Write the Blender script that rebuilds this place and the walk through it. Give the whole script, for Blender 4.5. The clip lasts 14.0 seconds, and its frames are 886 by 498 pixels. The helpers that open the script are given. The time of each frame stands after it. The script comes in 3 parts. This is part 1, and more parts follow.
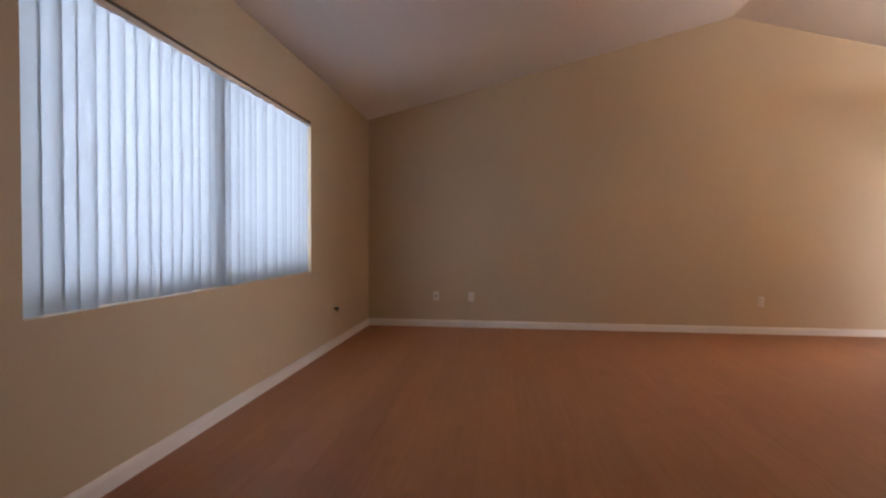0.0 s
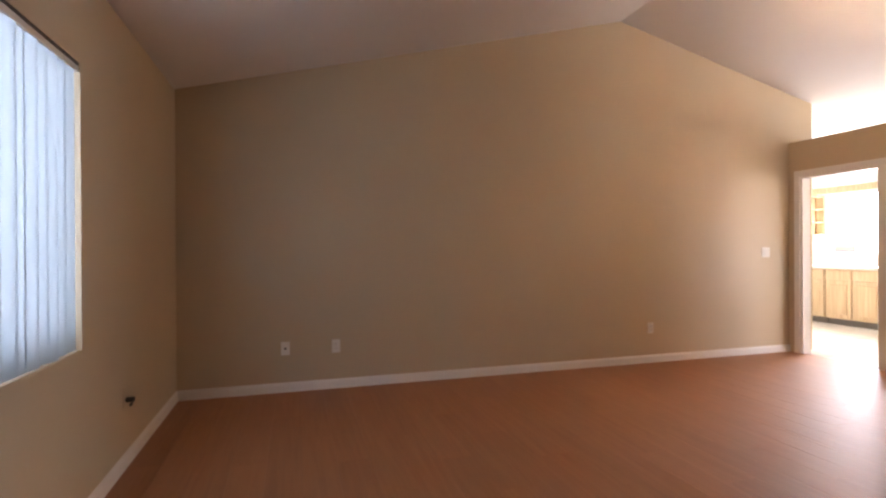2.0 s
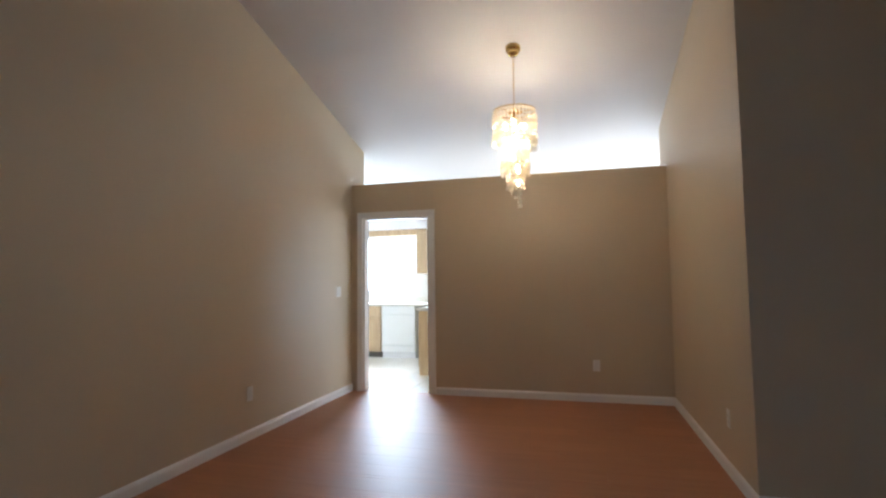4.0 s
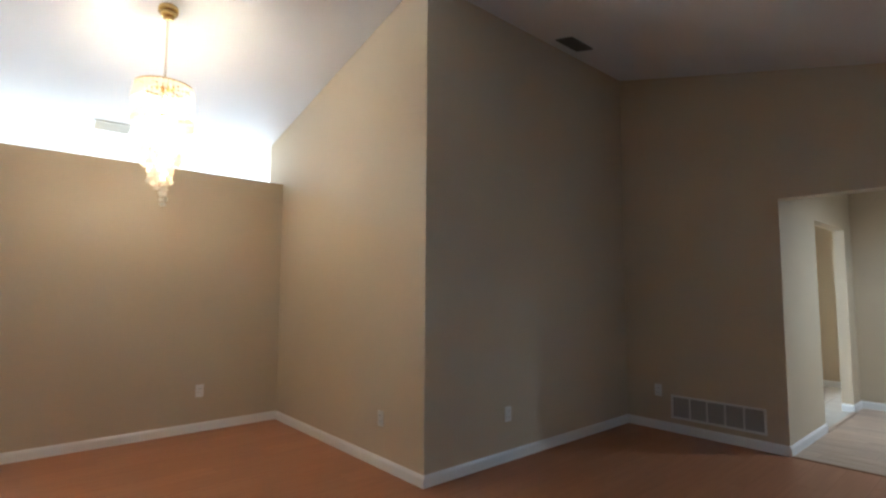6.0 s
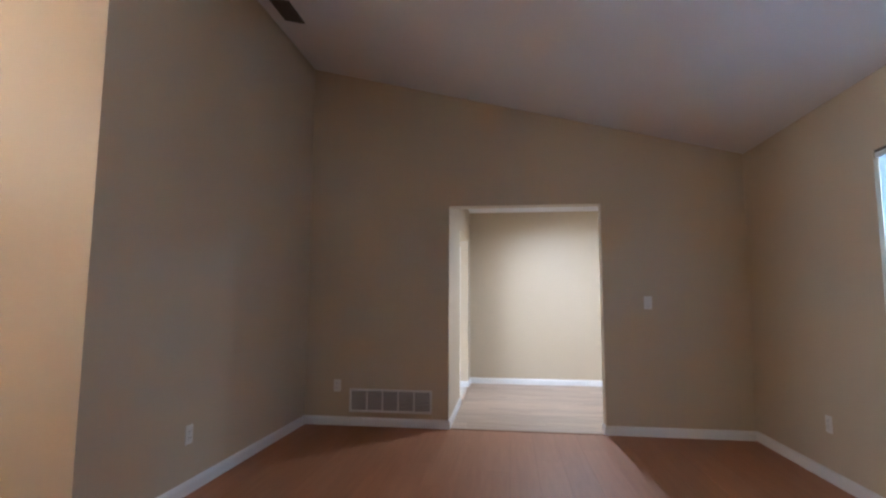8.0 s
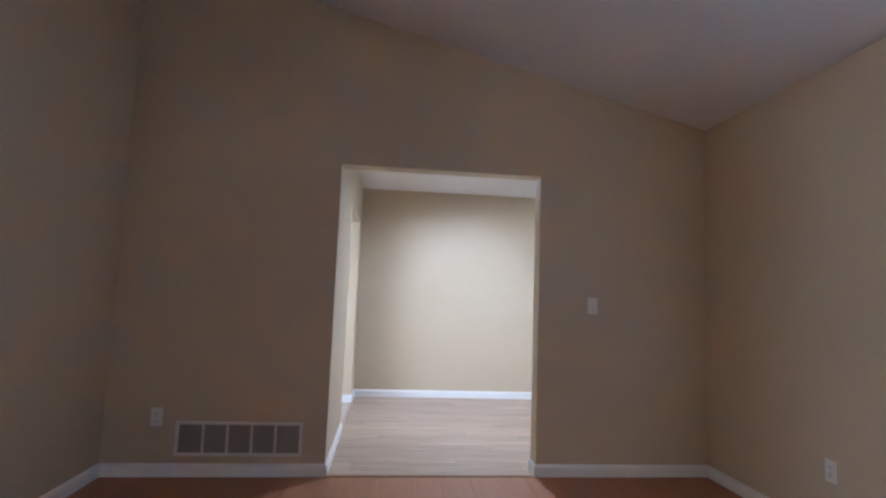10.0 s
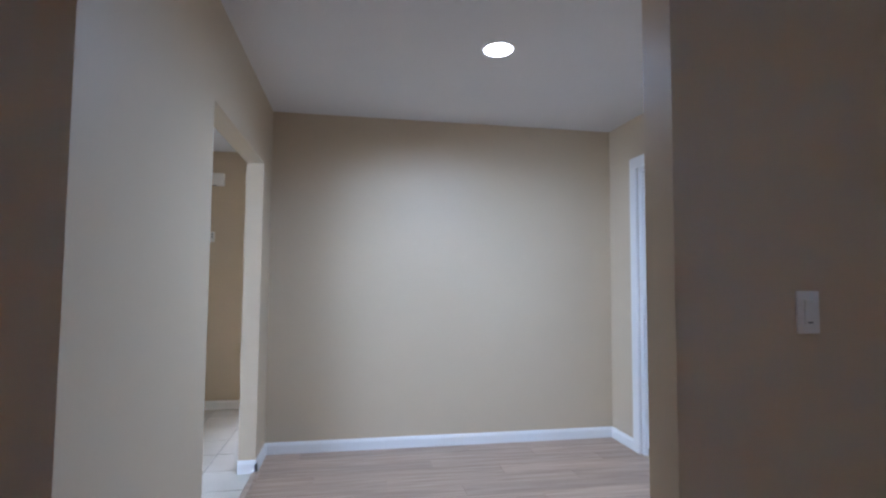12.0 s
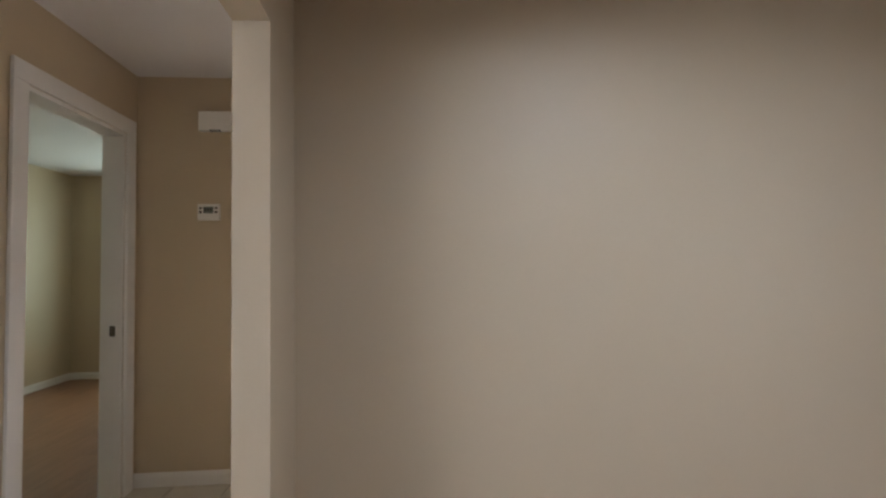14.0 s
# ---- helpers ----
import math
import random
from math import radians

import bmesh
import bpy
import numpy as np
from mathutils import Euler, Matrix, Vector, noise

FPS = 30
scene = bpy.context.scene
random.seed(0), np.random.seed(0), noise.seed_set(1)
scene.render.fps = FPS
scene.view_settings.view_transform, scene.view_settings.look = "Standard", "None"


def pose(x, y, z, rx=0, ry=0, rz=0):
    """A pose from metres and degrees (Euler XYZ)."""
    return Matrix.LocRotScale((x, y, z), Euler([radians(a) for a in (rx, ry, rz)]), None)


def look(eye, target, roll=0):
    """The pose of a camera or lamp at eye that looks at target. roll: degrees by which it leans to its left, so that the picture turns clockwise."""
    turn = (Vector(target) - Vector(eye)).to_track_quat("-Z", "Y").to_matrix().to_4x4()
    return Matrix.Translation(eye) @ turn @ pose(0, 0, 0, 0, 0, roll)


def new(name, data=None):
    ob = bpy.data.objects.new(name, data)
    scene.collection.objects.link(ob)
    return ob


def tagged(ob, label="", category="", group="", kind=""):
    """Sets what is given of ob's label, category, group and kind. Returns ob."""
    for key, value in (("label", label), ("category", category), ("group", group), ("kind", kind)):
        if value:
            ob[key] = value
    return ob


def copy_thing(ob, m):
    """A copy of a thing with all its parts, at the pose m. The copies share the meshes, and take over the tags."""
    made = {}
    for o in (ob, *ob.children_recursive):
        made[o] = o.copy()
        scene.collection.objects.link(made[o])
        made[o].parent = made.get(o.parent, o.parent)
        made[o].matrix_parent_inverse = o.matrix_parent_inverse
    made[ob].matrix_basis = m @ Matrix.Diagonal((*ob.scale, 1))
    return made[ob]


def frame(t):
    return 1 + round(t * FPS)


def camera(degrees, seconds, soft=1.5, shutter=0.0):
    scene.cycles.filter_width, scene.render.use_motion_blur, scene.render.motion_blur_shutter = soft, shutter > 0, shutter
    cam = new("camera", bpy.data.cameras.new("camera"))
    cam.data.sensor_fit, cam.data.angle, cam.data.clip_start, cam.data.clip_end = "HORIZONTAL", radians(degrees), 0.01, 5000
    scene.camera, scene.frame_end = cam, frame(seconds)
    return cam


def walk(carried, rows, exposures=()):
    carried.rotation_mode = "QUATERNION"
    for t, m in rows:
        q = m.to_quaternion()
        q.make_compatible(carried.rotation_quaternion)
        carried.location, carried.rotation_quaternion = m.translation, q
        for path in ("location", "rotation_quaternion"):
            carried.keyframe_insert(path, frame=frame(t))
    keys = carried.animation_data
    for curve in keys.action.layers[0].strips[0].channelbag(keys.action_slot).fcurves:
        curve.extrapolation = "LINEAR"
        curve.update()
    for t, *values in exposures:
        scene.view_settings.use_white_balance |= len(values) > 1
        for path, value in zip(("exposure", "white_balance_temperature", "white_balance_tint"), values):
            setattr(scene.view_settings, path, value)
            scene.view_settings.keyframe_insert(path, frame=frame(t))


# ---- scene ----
PATH = [
    (0, (1.655, 0.06, 1.072), (1.42, 2.046, 1.032), 0.2),
    (0.5, (1.456, 0.376, 1.133), (1.382, 2.374, 1.076), -0.0),
    (1, (1.266, 0.868, 1.183), (1.345, 2.865, 1.123), -0.2),
    (1.5, (0.992, 1.221, 1.229), (1.304, 3.196, 1.18), -0.0),
    (2, (0.931, 1.622, 1.234), (1.493, 3.541, 1.23), -0.3),
    (2.5, (0.859, 2.001, 1.256), (1.728, 3.801, 1.305), -0.5),
    (3, (0.788, 2.556, 1.263), (2.137, 4.029, 1.37), 0.0),
    (3.5, (0.773, 3.13, 1.234), (2.501, 4.128, 1.358), -0.8),
    (3.7, (0.822, 3.311, 1.239), (2.647, 4.12, 1.366), -0.8),
    (6, (1.373, 4.878, 1.316), (2.875, 3.568, 1.481), 0.3),
    (6.5, (1.459, 4.859, 1.296), (2.709, 3.305, 1.448), 0.4),
    (7, (1.738, 4.885, 1.224), (2.612, 3.097, 1.414), 0.3),
    (7.5, (2.009, 4.93, 1.193), (2.556, 3.017, 1.402), 0.4),
    (8, (2.124, 4.824, 1.192), (2.38, 2.851, 1.394), 0.3),
    (8.5, (2.21, 4.578, 1.21), (2.261, 2.588, 1.394), 0.5),
    (8.7, (2.24, 4.455, 1.219), (2.237, 2.464, 1.407), 0.5),
    (10.8, (2.325, 2.591, 1.201), (1.994, 0.63, 1.373), 0.8),
    (11, (2.264, 2.303, 1.213), (1.901, 0.346, 1.36), 0.2),
    (11.5, (2.149, 1.72, 1.283), (1.781, -0.243, 1.397), 0.3),
    (12, (2.089, 1.191, 1.264), (1.74, -0.774, 1.381), 0.4),
    (12.5, (2.121, 0.625, 1.288), (1.702, -1.328, 1.37), 0.1),
    (13, (2.169, 0.097, 1.292), (1.749, -1.857, 1.353), 0.3),
    (13.5, (2.243, -0.318, 1.308), (1.845, -2.277, 1.363), 0.3),
    (14, (2.307, -0.806, 1.281), (2.141, -2.798, 1.361), -0.8),
]
cam = camera(82.4, 14.0, soft=2.4)
EXPOSURES = [(0.0, 0.27, 8200, 35), (0.5, 0.3, 8700, 39), (1.0, 0.32, 8800, 40), (2.0, 0.36, 8200, 34), (2.6, 0.2, 7100, 23), (3.0, -0.14, 6550, 18), (3.5, -0.33, 6250, 16), (6.0, 0.42, 5800, 9), (7.0, 0.75, 5650, 9), (8.5, 0.97, 6000, 23), (11.0, 0.74, 5200, 17), (12.0, 0.34, 5150, 18), (12.5, -0.03, 5450, 22), (13.0, -0.18, 5750, 23), (14.0, -0.15, 6450, 22)]
walk(cam, [(t, look(e, g, r)) for t, e, g, r in PATH], exposures=EXPOSURES)

# ---- world, sun, large lights ----
world = bpy.data.worlds.new("world")
scene.world = world
world.use_nodes = True
wn = world.node_tree
sky = wn.nodes.new("ShaderNodeTexSky")
sky.sky_type, sky.sun_disc = "NISHITA", False
sky.sun_elevation, sky.sun_rotation = radians(36), radians(79)
wn.links.new(sky.outputs[0], wn.nodes["Background"].inputs[0])
wn.nodes["Background"].inputs[1].default_value = 0.17


def lamp(name, kind, m, power, color=(1, 1, 1), **extra):
    data = bpy.data.lights.new(name, kind)
    data.energy, data.color = power, color
    if kind == "AREA":
        data.shape, data.size, data.size_y = "RECTANGLE", extra["size"], extra["size_y"]
    elif kind == "SUN":
        data.angle = extra["angle"]
    elif kind == "SPOT":
        data.spot_size, data.spot_blend, data.shadow_soft_size = extra["spot"], 0.9, 0.06
    else:
        data.shadow_soft_size = extra["radius"]
    ob = new(name, data)
    ob.matrix_world = m
    return ob


COOL, WARM = (0.52, 0.77, 1.0), (1.0, 0.84, 0.62)
lamp("sun", "SUN", look((12, 6.4, 3.0), (9.8, 6.0, 1.4)), 4.0, (1.0, 0.95, 0.86), angle=radians(0.6))
lamp("window_skylight", "AREA", look((-0.3, 3.02, 1.43), (1, 3.02, 1.43)), 74, COOL, size=2.5, size_y=1.28)
lamp("kitchen_skylight", "AREA", look((9.85, 7.01, 1.6), (8, 6.8, 1.5)), 240, (0.66, 0.84, 1.0), size=1.38, size_y=1.02)
# Fill through an unseen, supposed sliding door; brightens dining ceiling and hall.
lamp("slider_fill", "AREA", look((9.9, 2.1, 1.15), (8, 2.1, 1.3)), 225, (0.72, 0.87, 1.0), size=3.5, size_y=1.95)
lamp("bedroom_skylight", "AREA", look((4.95, -7.7, 1.5), (4.95, -6, 1.5)), 27, (0.74, 1.0, 0.88), size=1.3, size_y=1.2)
# Added fill behind the hall door, through a window never in view.
lamp("bathroom_fill", "AREA", look((2.35, -6.28, 1.6), (2.35, -5, 1.4)), 130, (0.93, 0.97, 1.0), size=0.9, size_y=0.8)
for turn in (20, 110, 200, 290):
    lamp("chandelier_bulb", "POINT", pose(5.31 + 0.085 * math.cos(radians(turn)), 4.08 + 0.085 * math.sin(radians(turn)), 2.50), 8, WARM, radius=0.025)
lamp("downlight_bulb", "SPOT", look((1.35, -1.36, 2.47), (1.35, -1.36, 0)), 115, (0.72, 0.87, 1.0), spot=radians(172))

# ---- materials ----
def nodes_of(mat):
    return mat.node_tree.nodes, mat.node_tree.links


def principled(name, color, rough=0.6, metal=0.0):
    mat = bpy.data.materials.new(name)
    mat.use_nodes = True
    b = mat.node_tree.nodes["Principled BSDF"]
    b.inputs["Base Color"].default_value = (*color, 1)
    b.inputs["Roughness"].default_value, b.inputs["Metallic"].default_value = rough, metal
    return mat


def varied(name, color, rough=0.6, metal=0.0, big=1.2, fine=60.0, amount=0.08, bump=0.15, relief=0.002):
    """Colour that drifts at two scales, with a fine relief."""
    mat = principled(name, color, rough, metal)
    n, l = nodes_of(mat)
    co = n.new("ShaderNodeTexCoord")
    a, b = n.new("ShaderNodeTexNoise"), n.new("ShaderNodeTexNoise")
    a.inputs["Scale"].default_value, b.inputs["Scale"].default_value = big, fine
    a.inputs["Detail"].default_value = 4
    for x in (a, b):
        l.new(co.outputs["Object"], x.inputs["Vector"])
    add = n.new("ShaderNodeMath")
    add.operation = "MULTIPLY_ADD"
    add.inputs[1].default_value = 0.175
    l.new(b.outputs["Fac"], add.inputs[0])
    l.new(a.outputs["Fac"], add.inputs[2])
    ramp = n.new("ShaderNodeMapRange")
    ramp.inputs["From Min"].default_value, ramp.inputs["From Max"].default_value = 0.35, 1.0
    ramp.inputs["To Min"].default_value, ramp.inputs["To Max"].default_value = 1 - amount, 1 + amount
    l.new(add.outputs[0], ramp.inputs["Value"])
    mul = n.new("ShaderNodeVectorMath")
    mul.operation = "SCALE"
    mul.inputs[0].default_value = color
    l.new(ramp.outputs[0], mul.inputs["Scale"])
    l.new(mul.outputs[0], n["Principled BSDF"].inputs["Base Color"])
    bm_ = n.new("ShaderNodeBump")
    bm_.inputs["Strength"].default_value, bm_.inputs["Distance"].default_value = bump, relief
    l.new(b.outputs["Fac"], bm_.inputs["Height"])
    l.new(bm_.outputs[0], n["Principled BSDF"].inputs["Normal"])
    return mat


def wood(name, dark, light, rough, along="Y", tone=0.12, grain=1.0):
    """Board grain along one axis; each board has its own tone."""
    mat = principled(name, light, rough)
    n, l = nodes_of(mat)
    co, info, mp = n.new("ShaderNodeTexCoord"), n.new("ShaderNodeObjectInfo"), n.new("ShaderNodeMapping")
    mp.inputs["Scale"].default_value = {"X": (1.2, 22, 22), "Y": (22, 1.2, 22), "Z": (22, 22, 1.2)}[along]
    off = n.new("ShaderNodeVectorMath")
    off.operation = "MULTIPLY_ADD"
    comb = n.new("ShaderNodeCombineXYZ")
    for i in range(3):
        l.new(info.outputs["Random"], comb.inputs[i])
    off.inputs[1].default_value = (17, 31, 5)
    l.new(comb.outputs[0], off.inputs[0])
    l.new(co.outputs["Object"], off.inputs[2])
    l.new(off.outputs[0], mp.inputs["Vector"])
    tex = n.new("ShaderNodeTexNoise")
    tex.inputs["Scale"].default_value, tex.inputs["Detail"].default_value = 1.6 * grain, 6
    tex.inputs["Distortion"].default_value = 0.4
    l.new(mp.outputs[0], tex.inputs["Vector"])
    ramp = n.new("ShaderNodeValToRGB")
    ramp.color_ramp.elements[0].position, ramp.color_ramp.elements[1].position = 0.3, 0.72
    ramp.color_ramp.elements[0].color, ramp.color_ramp.elements[1].color = (*dark, 1), (*light, 1)
    l.new(tex.outputs["Fac"], ramp.inputs["Fac"])
    rng = n.new("ShaderNodeMapRange")
    rng.inputs["To Min"].default_value, rng.inputs["To Max"].default_value = 1 - tone, 1 + tone
    l.new(info.outputs["Random"], rng.inputs["Value"])
    mul = n.new("ShaderNodeVectorMath")
    mul.operation = "SCALE"
    l.new(ramp.outputs["Color"], mul.inputs[0])
    l.new(rng.outputs[0], mul.inputs["Scale"])
    l.new(mul.outputs[0], n["Principled BSDF"].inputs["Base Color"])
    bm_ = n.new("ShaderNodeBump")
    bm_.inputs["Strength"].default_value, bm_.inputs["Distance"].default_value = 0.12, 0.001
    l.new(tex.outputs["Fac"], bm_.inputs["Height"])
    l.new(bm_.outputs[0], n["Principled BSDF"].inputs["Normal"])
    return mat


def glass(name, tint=(1, 1, 1)):
    mat = principled(name, tint, 0.02)
    b = mat.node_tree.nodes["Principled BSDF"]
    b.inputs["Transmission Weight"].default_value, b.inputs["IOR"].default_value = 1.0, 1.45
    return mat


def translucent(name, color, through_part=0.5, rough=0.5):
    mat = principled(name, color, rough)
    n, l = nodes_of(mat)
    tr, mix = n.new("ShaderNodeBsdfTranslucent"), n.new("ShaderNodeMixShader")
    tr.inputs["Color"].default_value = (*color, 1)
    mix.inputs[0].default_value = through_part
    l.new(n["Principled BSDF"].outputs[0], mix.inputs[1])
    l.new(tr.outputs[0], mix.inputs[2])
    l.new(mix.outputs[0], n["Material Output"].inputs["Surface"])
    return mat


def glowing(name, color, strength):
    mat = principled(name, color)
    b = mat.node_tree.nodes["Principled BSDF"]
    b.inputs["Emission Color"].default_value, b.inputs["Emission Strength"].default_value = (*color, 1), strength
    return mat


PAINT = varied("tan_wall_paint", (0.585, 0.478, 0.335), 0.48, big=0.8, fine=95, amount=0.06, bump=0.22, relief=0.002)
KPAINT = varied("cream_kitchen_paint", (0.73, 0.71, 0.66), 0.55, big=0.8, fine=110, amount=0.04, bump=0.2)
CEIL = varied("white_textured_ceiling", (0.78, 0.76, 0.75), 0.8, big=0.9, fine=70, amount=0.04, bump=0.5, relief=0.004)
TRIM = varied("white_gloss_trim", (0.82, 0.81, 0.79), 0.35, big=3, fine=40, amount=0.03, bump=0.05)
DOORWHITE = varied("white_door_paint", (0.80, 0.78, 0.75), 0.42, big=2, fine=90, amount=0.03, bump=0.08)
LAMINATE = wood("red_brown_laminate", (0.375, 0.152, 0.069), (0.43, 0.184, 0.087), 0.47, "Y", 0.05)
BEDWOOD = wood("brown_laminate", (0.26, 0.12, 0.06), (0.36, 0.17, 0.09), 0.35, "Y", 0.06)
VINYL = wood("pale_oak_vinyl", (0.36, 0.25, 0.175), (0.56, 0.43, 0.325), 0.42, "X", 0.14, 1.2)
CABINET = wood("honey_oak_cabinet", (0.42, 0.28, 0.15), (0.58, 0.42, 0.25), 0.4, "Z", 0.05)
BROWNWOOD = wood("stained_brown_wood", (0.16, 0.075, 0.03), (0.28, 0.14, 0.06), 0.45, "Z", 0.05)
TILE = varied("cream_floor_tile", (0.72, 0.68, 0.60), 0.25, big=4, fine=50, amount=0.06, bump=0.06)
GROUT = varied("grey_grout", (0.30, 0.28, 0.25), 0.9, big=5, fine=90, amount=0.1)
SUBFLOOR = varied("dark_subfloor", (0.10, 0.06, 0.04), 0.9)
PLASTIC = varied("white_plastic", (0.80, 0.78, 0.74), 0.35, big=6, fine=120, amount=0.02, bump=0.03)
DARK = varied("dark_recess", (0.03, 0.03, 0.03), 0.8)
SCREEN = varied("grey_display", (0.20, 0.23, 0.21), 0.25)
GREYMETAL = varied("painted_vent_metal", (0.74, 0.73, 0.70), 0.45, big=8, fine=60, amount=0.05)
VENTDARK = varied("dark_vent_metal", (0.10, 0.085, 0.07), 0.5, big=8, fine=60, amount=0.08)
BRASS = varied("polished_brass", (0.80, 0.56, 0.22), 0.22, 1.0, big=10, fine=80, amount=0.05, bump=0.03)
IRON = varied("dark_wrought_iron", (0.075, 0.09, 0.125), 0.5, 0.6, big=10, fine=90, amount=0.15)
ALU = varied("white_aluminium_frame", (0.74, 0.76, 0.78), 0.4, 0.0, big=4, fine=80, amount=0.03)
BLIND = translucent("white_vinyl_slat", (0.68, 0.76, 0.81), 0.43)
SHELL = translucent("capiz_shell", (0.96, 0.92, 0.84), 0.7, 0.25)
PANE = glass("window_glass")
BULB = glowing("lit_bulb", (1.0, 0.80, 0.52), 150.0)
LED = glowing("lit_led_lens", (1.0, 0.97, 0.92), 14.0)
COUNTER = varied("pale_laminate_counter", (0.70, 0.66, 0.58), 0.3, big=5, fine=140, amount=0.06)
ENAMEL = varied("white_enamel", (0.82, 0.82, 0.80), 0.25, big=3, fine=60, amount=0.02, bump=0.03)
STEEL = varied("brushed_steel", (0.62, 0.62, 0.62), 0.3, 1.0, big=6, fine=100, amount=0.05)
STUCCO = varied("pale_pink_stucco", (0.62, 0.57, 0.59), 0.9, big=1.5, fine=50, amount=0.08, bump=0.5, relief=0.006)
CONCRETE = varied("pale_concrete", (0.42, 0.40, 0.37), 0.9, big=0.6, fine=30, amount=0.12, bump=0.4)

# ---- mesh helpers ----
def box(bm, x0, x1, y0, y1, z0, z1, bevel=0.0):
    g = bmesh.ops.create_cube(bm, size=1.0)
    bmesh.ops.scale(bm, vec=(abs(x1 - x0), abs(y1 - y0), abs(z1 - z0)), verts=g["verts"])
    bmesh.ops.translate(bm, vec=((x0 + x1) / 2, (y0 + y1) / 2, (z0 + z1) / 2), verts=g["verts"])
    if bevel:
        edges = list({e for v in g["verts"] for e in v.link_edges})
        bmesh.ops.bevel(bm, geom=edges, offset=bevel, segments=2, profile=0.5, affect="EDGES")
    return bm


def prism(bm, pts, a0, a1, axis="Y"):
    """A polygon of (u, z) pulled along an axis: u is x when axis is Y, y when axis is X; along Z it is (x, y)."""
    def at(u, w, a):
        return {"Y": (u, a, w), "X": (a, u, w), "Z": (u, w, a)}[axis]
    low = [bm.verts.new(at(u, w, a0)) for u, w in pts]
    top = [bm.verts.new(at(u, w, a1)) for u, w in pts]
    bm.faces.new(low)
    bm.faces.new(top[::-1])
    for i in range(len(pts)):
        j = (i + 1) % len(pts)
        bm.faces.new((low[j], low[i], top[i], top[j]))
    bmesh.ops.recalc_face_normals(bm, faces=bm.faces)
    return bm


def tube(bm, r0, r1, z0, z1, x=0.0, y=0.0, seg=24, caps=True):
    g = bmesh.ops.create_cone(bm, cap_ends=caps, segments=seg, radius1=r0, radius2=r1, depth=z1 - z0)
    bmesh.ops.translate(bm, vec=(x, y, (z0 + z1) / 2), verts=g["verts"])
    return g["verts"]


def B(*args, **kw):
    return box(bmesh.new(), *args, **kw)


def mesh_of(name, bm, mat, smooth=False):
    me = bpy.data.meshes.new(name)
    if smooth:
        for f in bm.faces:
            f.smooth = True
    bm.to_mesh(me)
    bm.free()
    me.materials.append(mat)
    return me


def thing(name, loc, label, category, group="", kind="", rz=0):
    ob = new(name)
    ob.matrix_world = pose(*loc, 0, 0, rz)
    return tagged(ob, label, category, group, kind)


def part(name, bm, mat, parent, label="", smooth=False):
    ob = new(name, mesh_of(name, bm, mat, smooth))
    ob.parent = parent
    return tagged(ob, label)


def solid(name, bm, mat, label, category, kind="structure", smooth=False):
    return tagged(new(name, mesh_of(name, bm, mat, smooth)), label, category, "", kind)


# ---- plan ----
LY = 6.19          # far gable wall
RX, RZ, EZ = 4.22, 3.60, 2.54   # ridge and eaves
SLOPE = (RZ - EZ) / RX
DX, CY, BX = 4.095, 2.665, 6.51
FZ = 2.495         # flat ceiling of foyer and hall
GY, HX, HY = -2.67, 2.69, -4.04
BEDX = 3.92
DROP = (RZ - FZ) / SLOPE


def roof(x):
    return RZ - SLOPE * abs(x - RX)


def holed(bm, u0, u1, z0, z1, t0, t1, axis, holes):
    """A straight wall with oblong openings (u0, u1, z0, z1) that go right through it."""
    us = sorted({u0, u1, *(h[0] for h in holes), *(h[1] for h in holes)})
    for a, b in zip(us, us[1:]):
        mid = (a + b) / 2
        cuts = sorted((h[2], h[3]) for h in holes if h[0] < mid < h[1])
        z = z0
        for c0, c1 in cuts + [(z1, z1)]:
            if c0 > z + 1e-4:
                if axis == "X":
                    box(bm, t0, t1, a, b, z, c0)
                else:
                    box(bm, a, b, t0, t1, z, c0)
            z = c1
    return bm


WIN = (1.63, 4.29, 0.775, 2.08)
FRONT = (-2.26, -0.80, 0.0, 2.11)
solid("wall_west", holed(bmesh.new(), -2.81, LY + 0.14, -0.05, EZ - 0.01, -0.16, 0.0, "X", [WIN, FRONT]), PAINT, "tan painted wall with window and front door openings", "wall")
solid("wall_gable", prism(bmesh.new(), [(0.0, -0.05), (BX + 0.36, -0.05), (BX + 0.36, roof(BX + 0.36) - 0.002), (RX, RZ - 0.002), (0.0, EZ - 0.002)], LY, LY + 0.14), PAINT, "tan painted gable wall under a vaulted ceiling", "wall")
OPEN = (1.265, 2.69, -0.05, 2.10)
bm = holed(bmesh.new(), 0.0, DX, -0.05, 2.3, -0.13, 0.0, "Y", [OPEN])
prism(bm, [(0.0, 2.3), (DX, 2.3), (DX, roof(DX) - 0.002), (0.0, EZ - 0.002)], -0.13, 0.0)
solid("wall_south", bm, PAINT, "tan painted wall with a wide cased-free opening to the foyer", "wall")
solid("wall_return", prism(bmesh.new(), [(DX, -0.05), (DX + 0.12, -0.05), (DX + 0.12, roof(DX + 0.12) - 0.002), (DX, roof(DX) - 0.002)], -0.13, CY - 0.12), PAINT, "tan painted full-height wall beside the dining area", "wall")
solid("wall_dining", prism(bmesh.new(), [(DX, -0.05), (BX + 0.36, -0.05), (BX + 0.36, roof(BX + 0.36) - 0.002), (RX, RZ - 0.002), (DX, roof(DX) - 0.002)], CY - 0.12, CY), PAINT, "tan painted full-height wall of the dining area", "wall")
KDOOR = (5.225, 6.045, -0.05, 2.03)
solid("wall_kitchen", holed(bmesh.new(), CY, LY, -0.05, 2.44, BX, BX + 0.12, "X", [KDOOR]), PAINT, "tan part-height wall with a kitchen doorway", "wall")
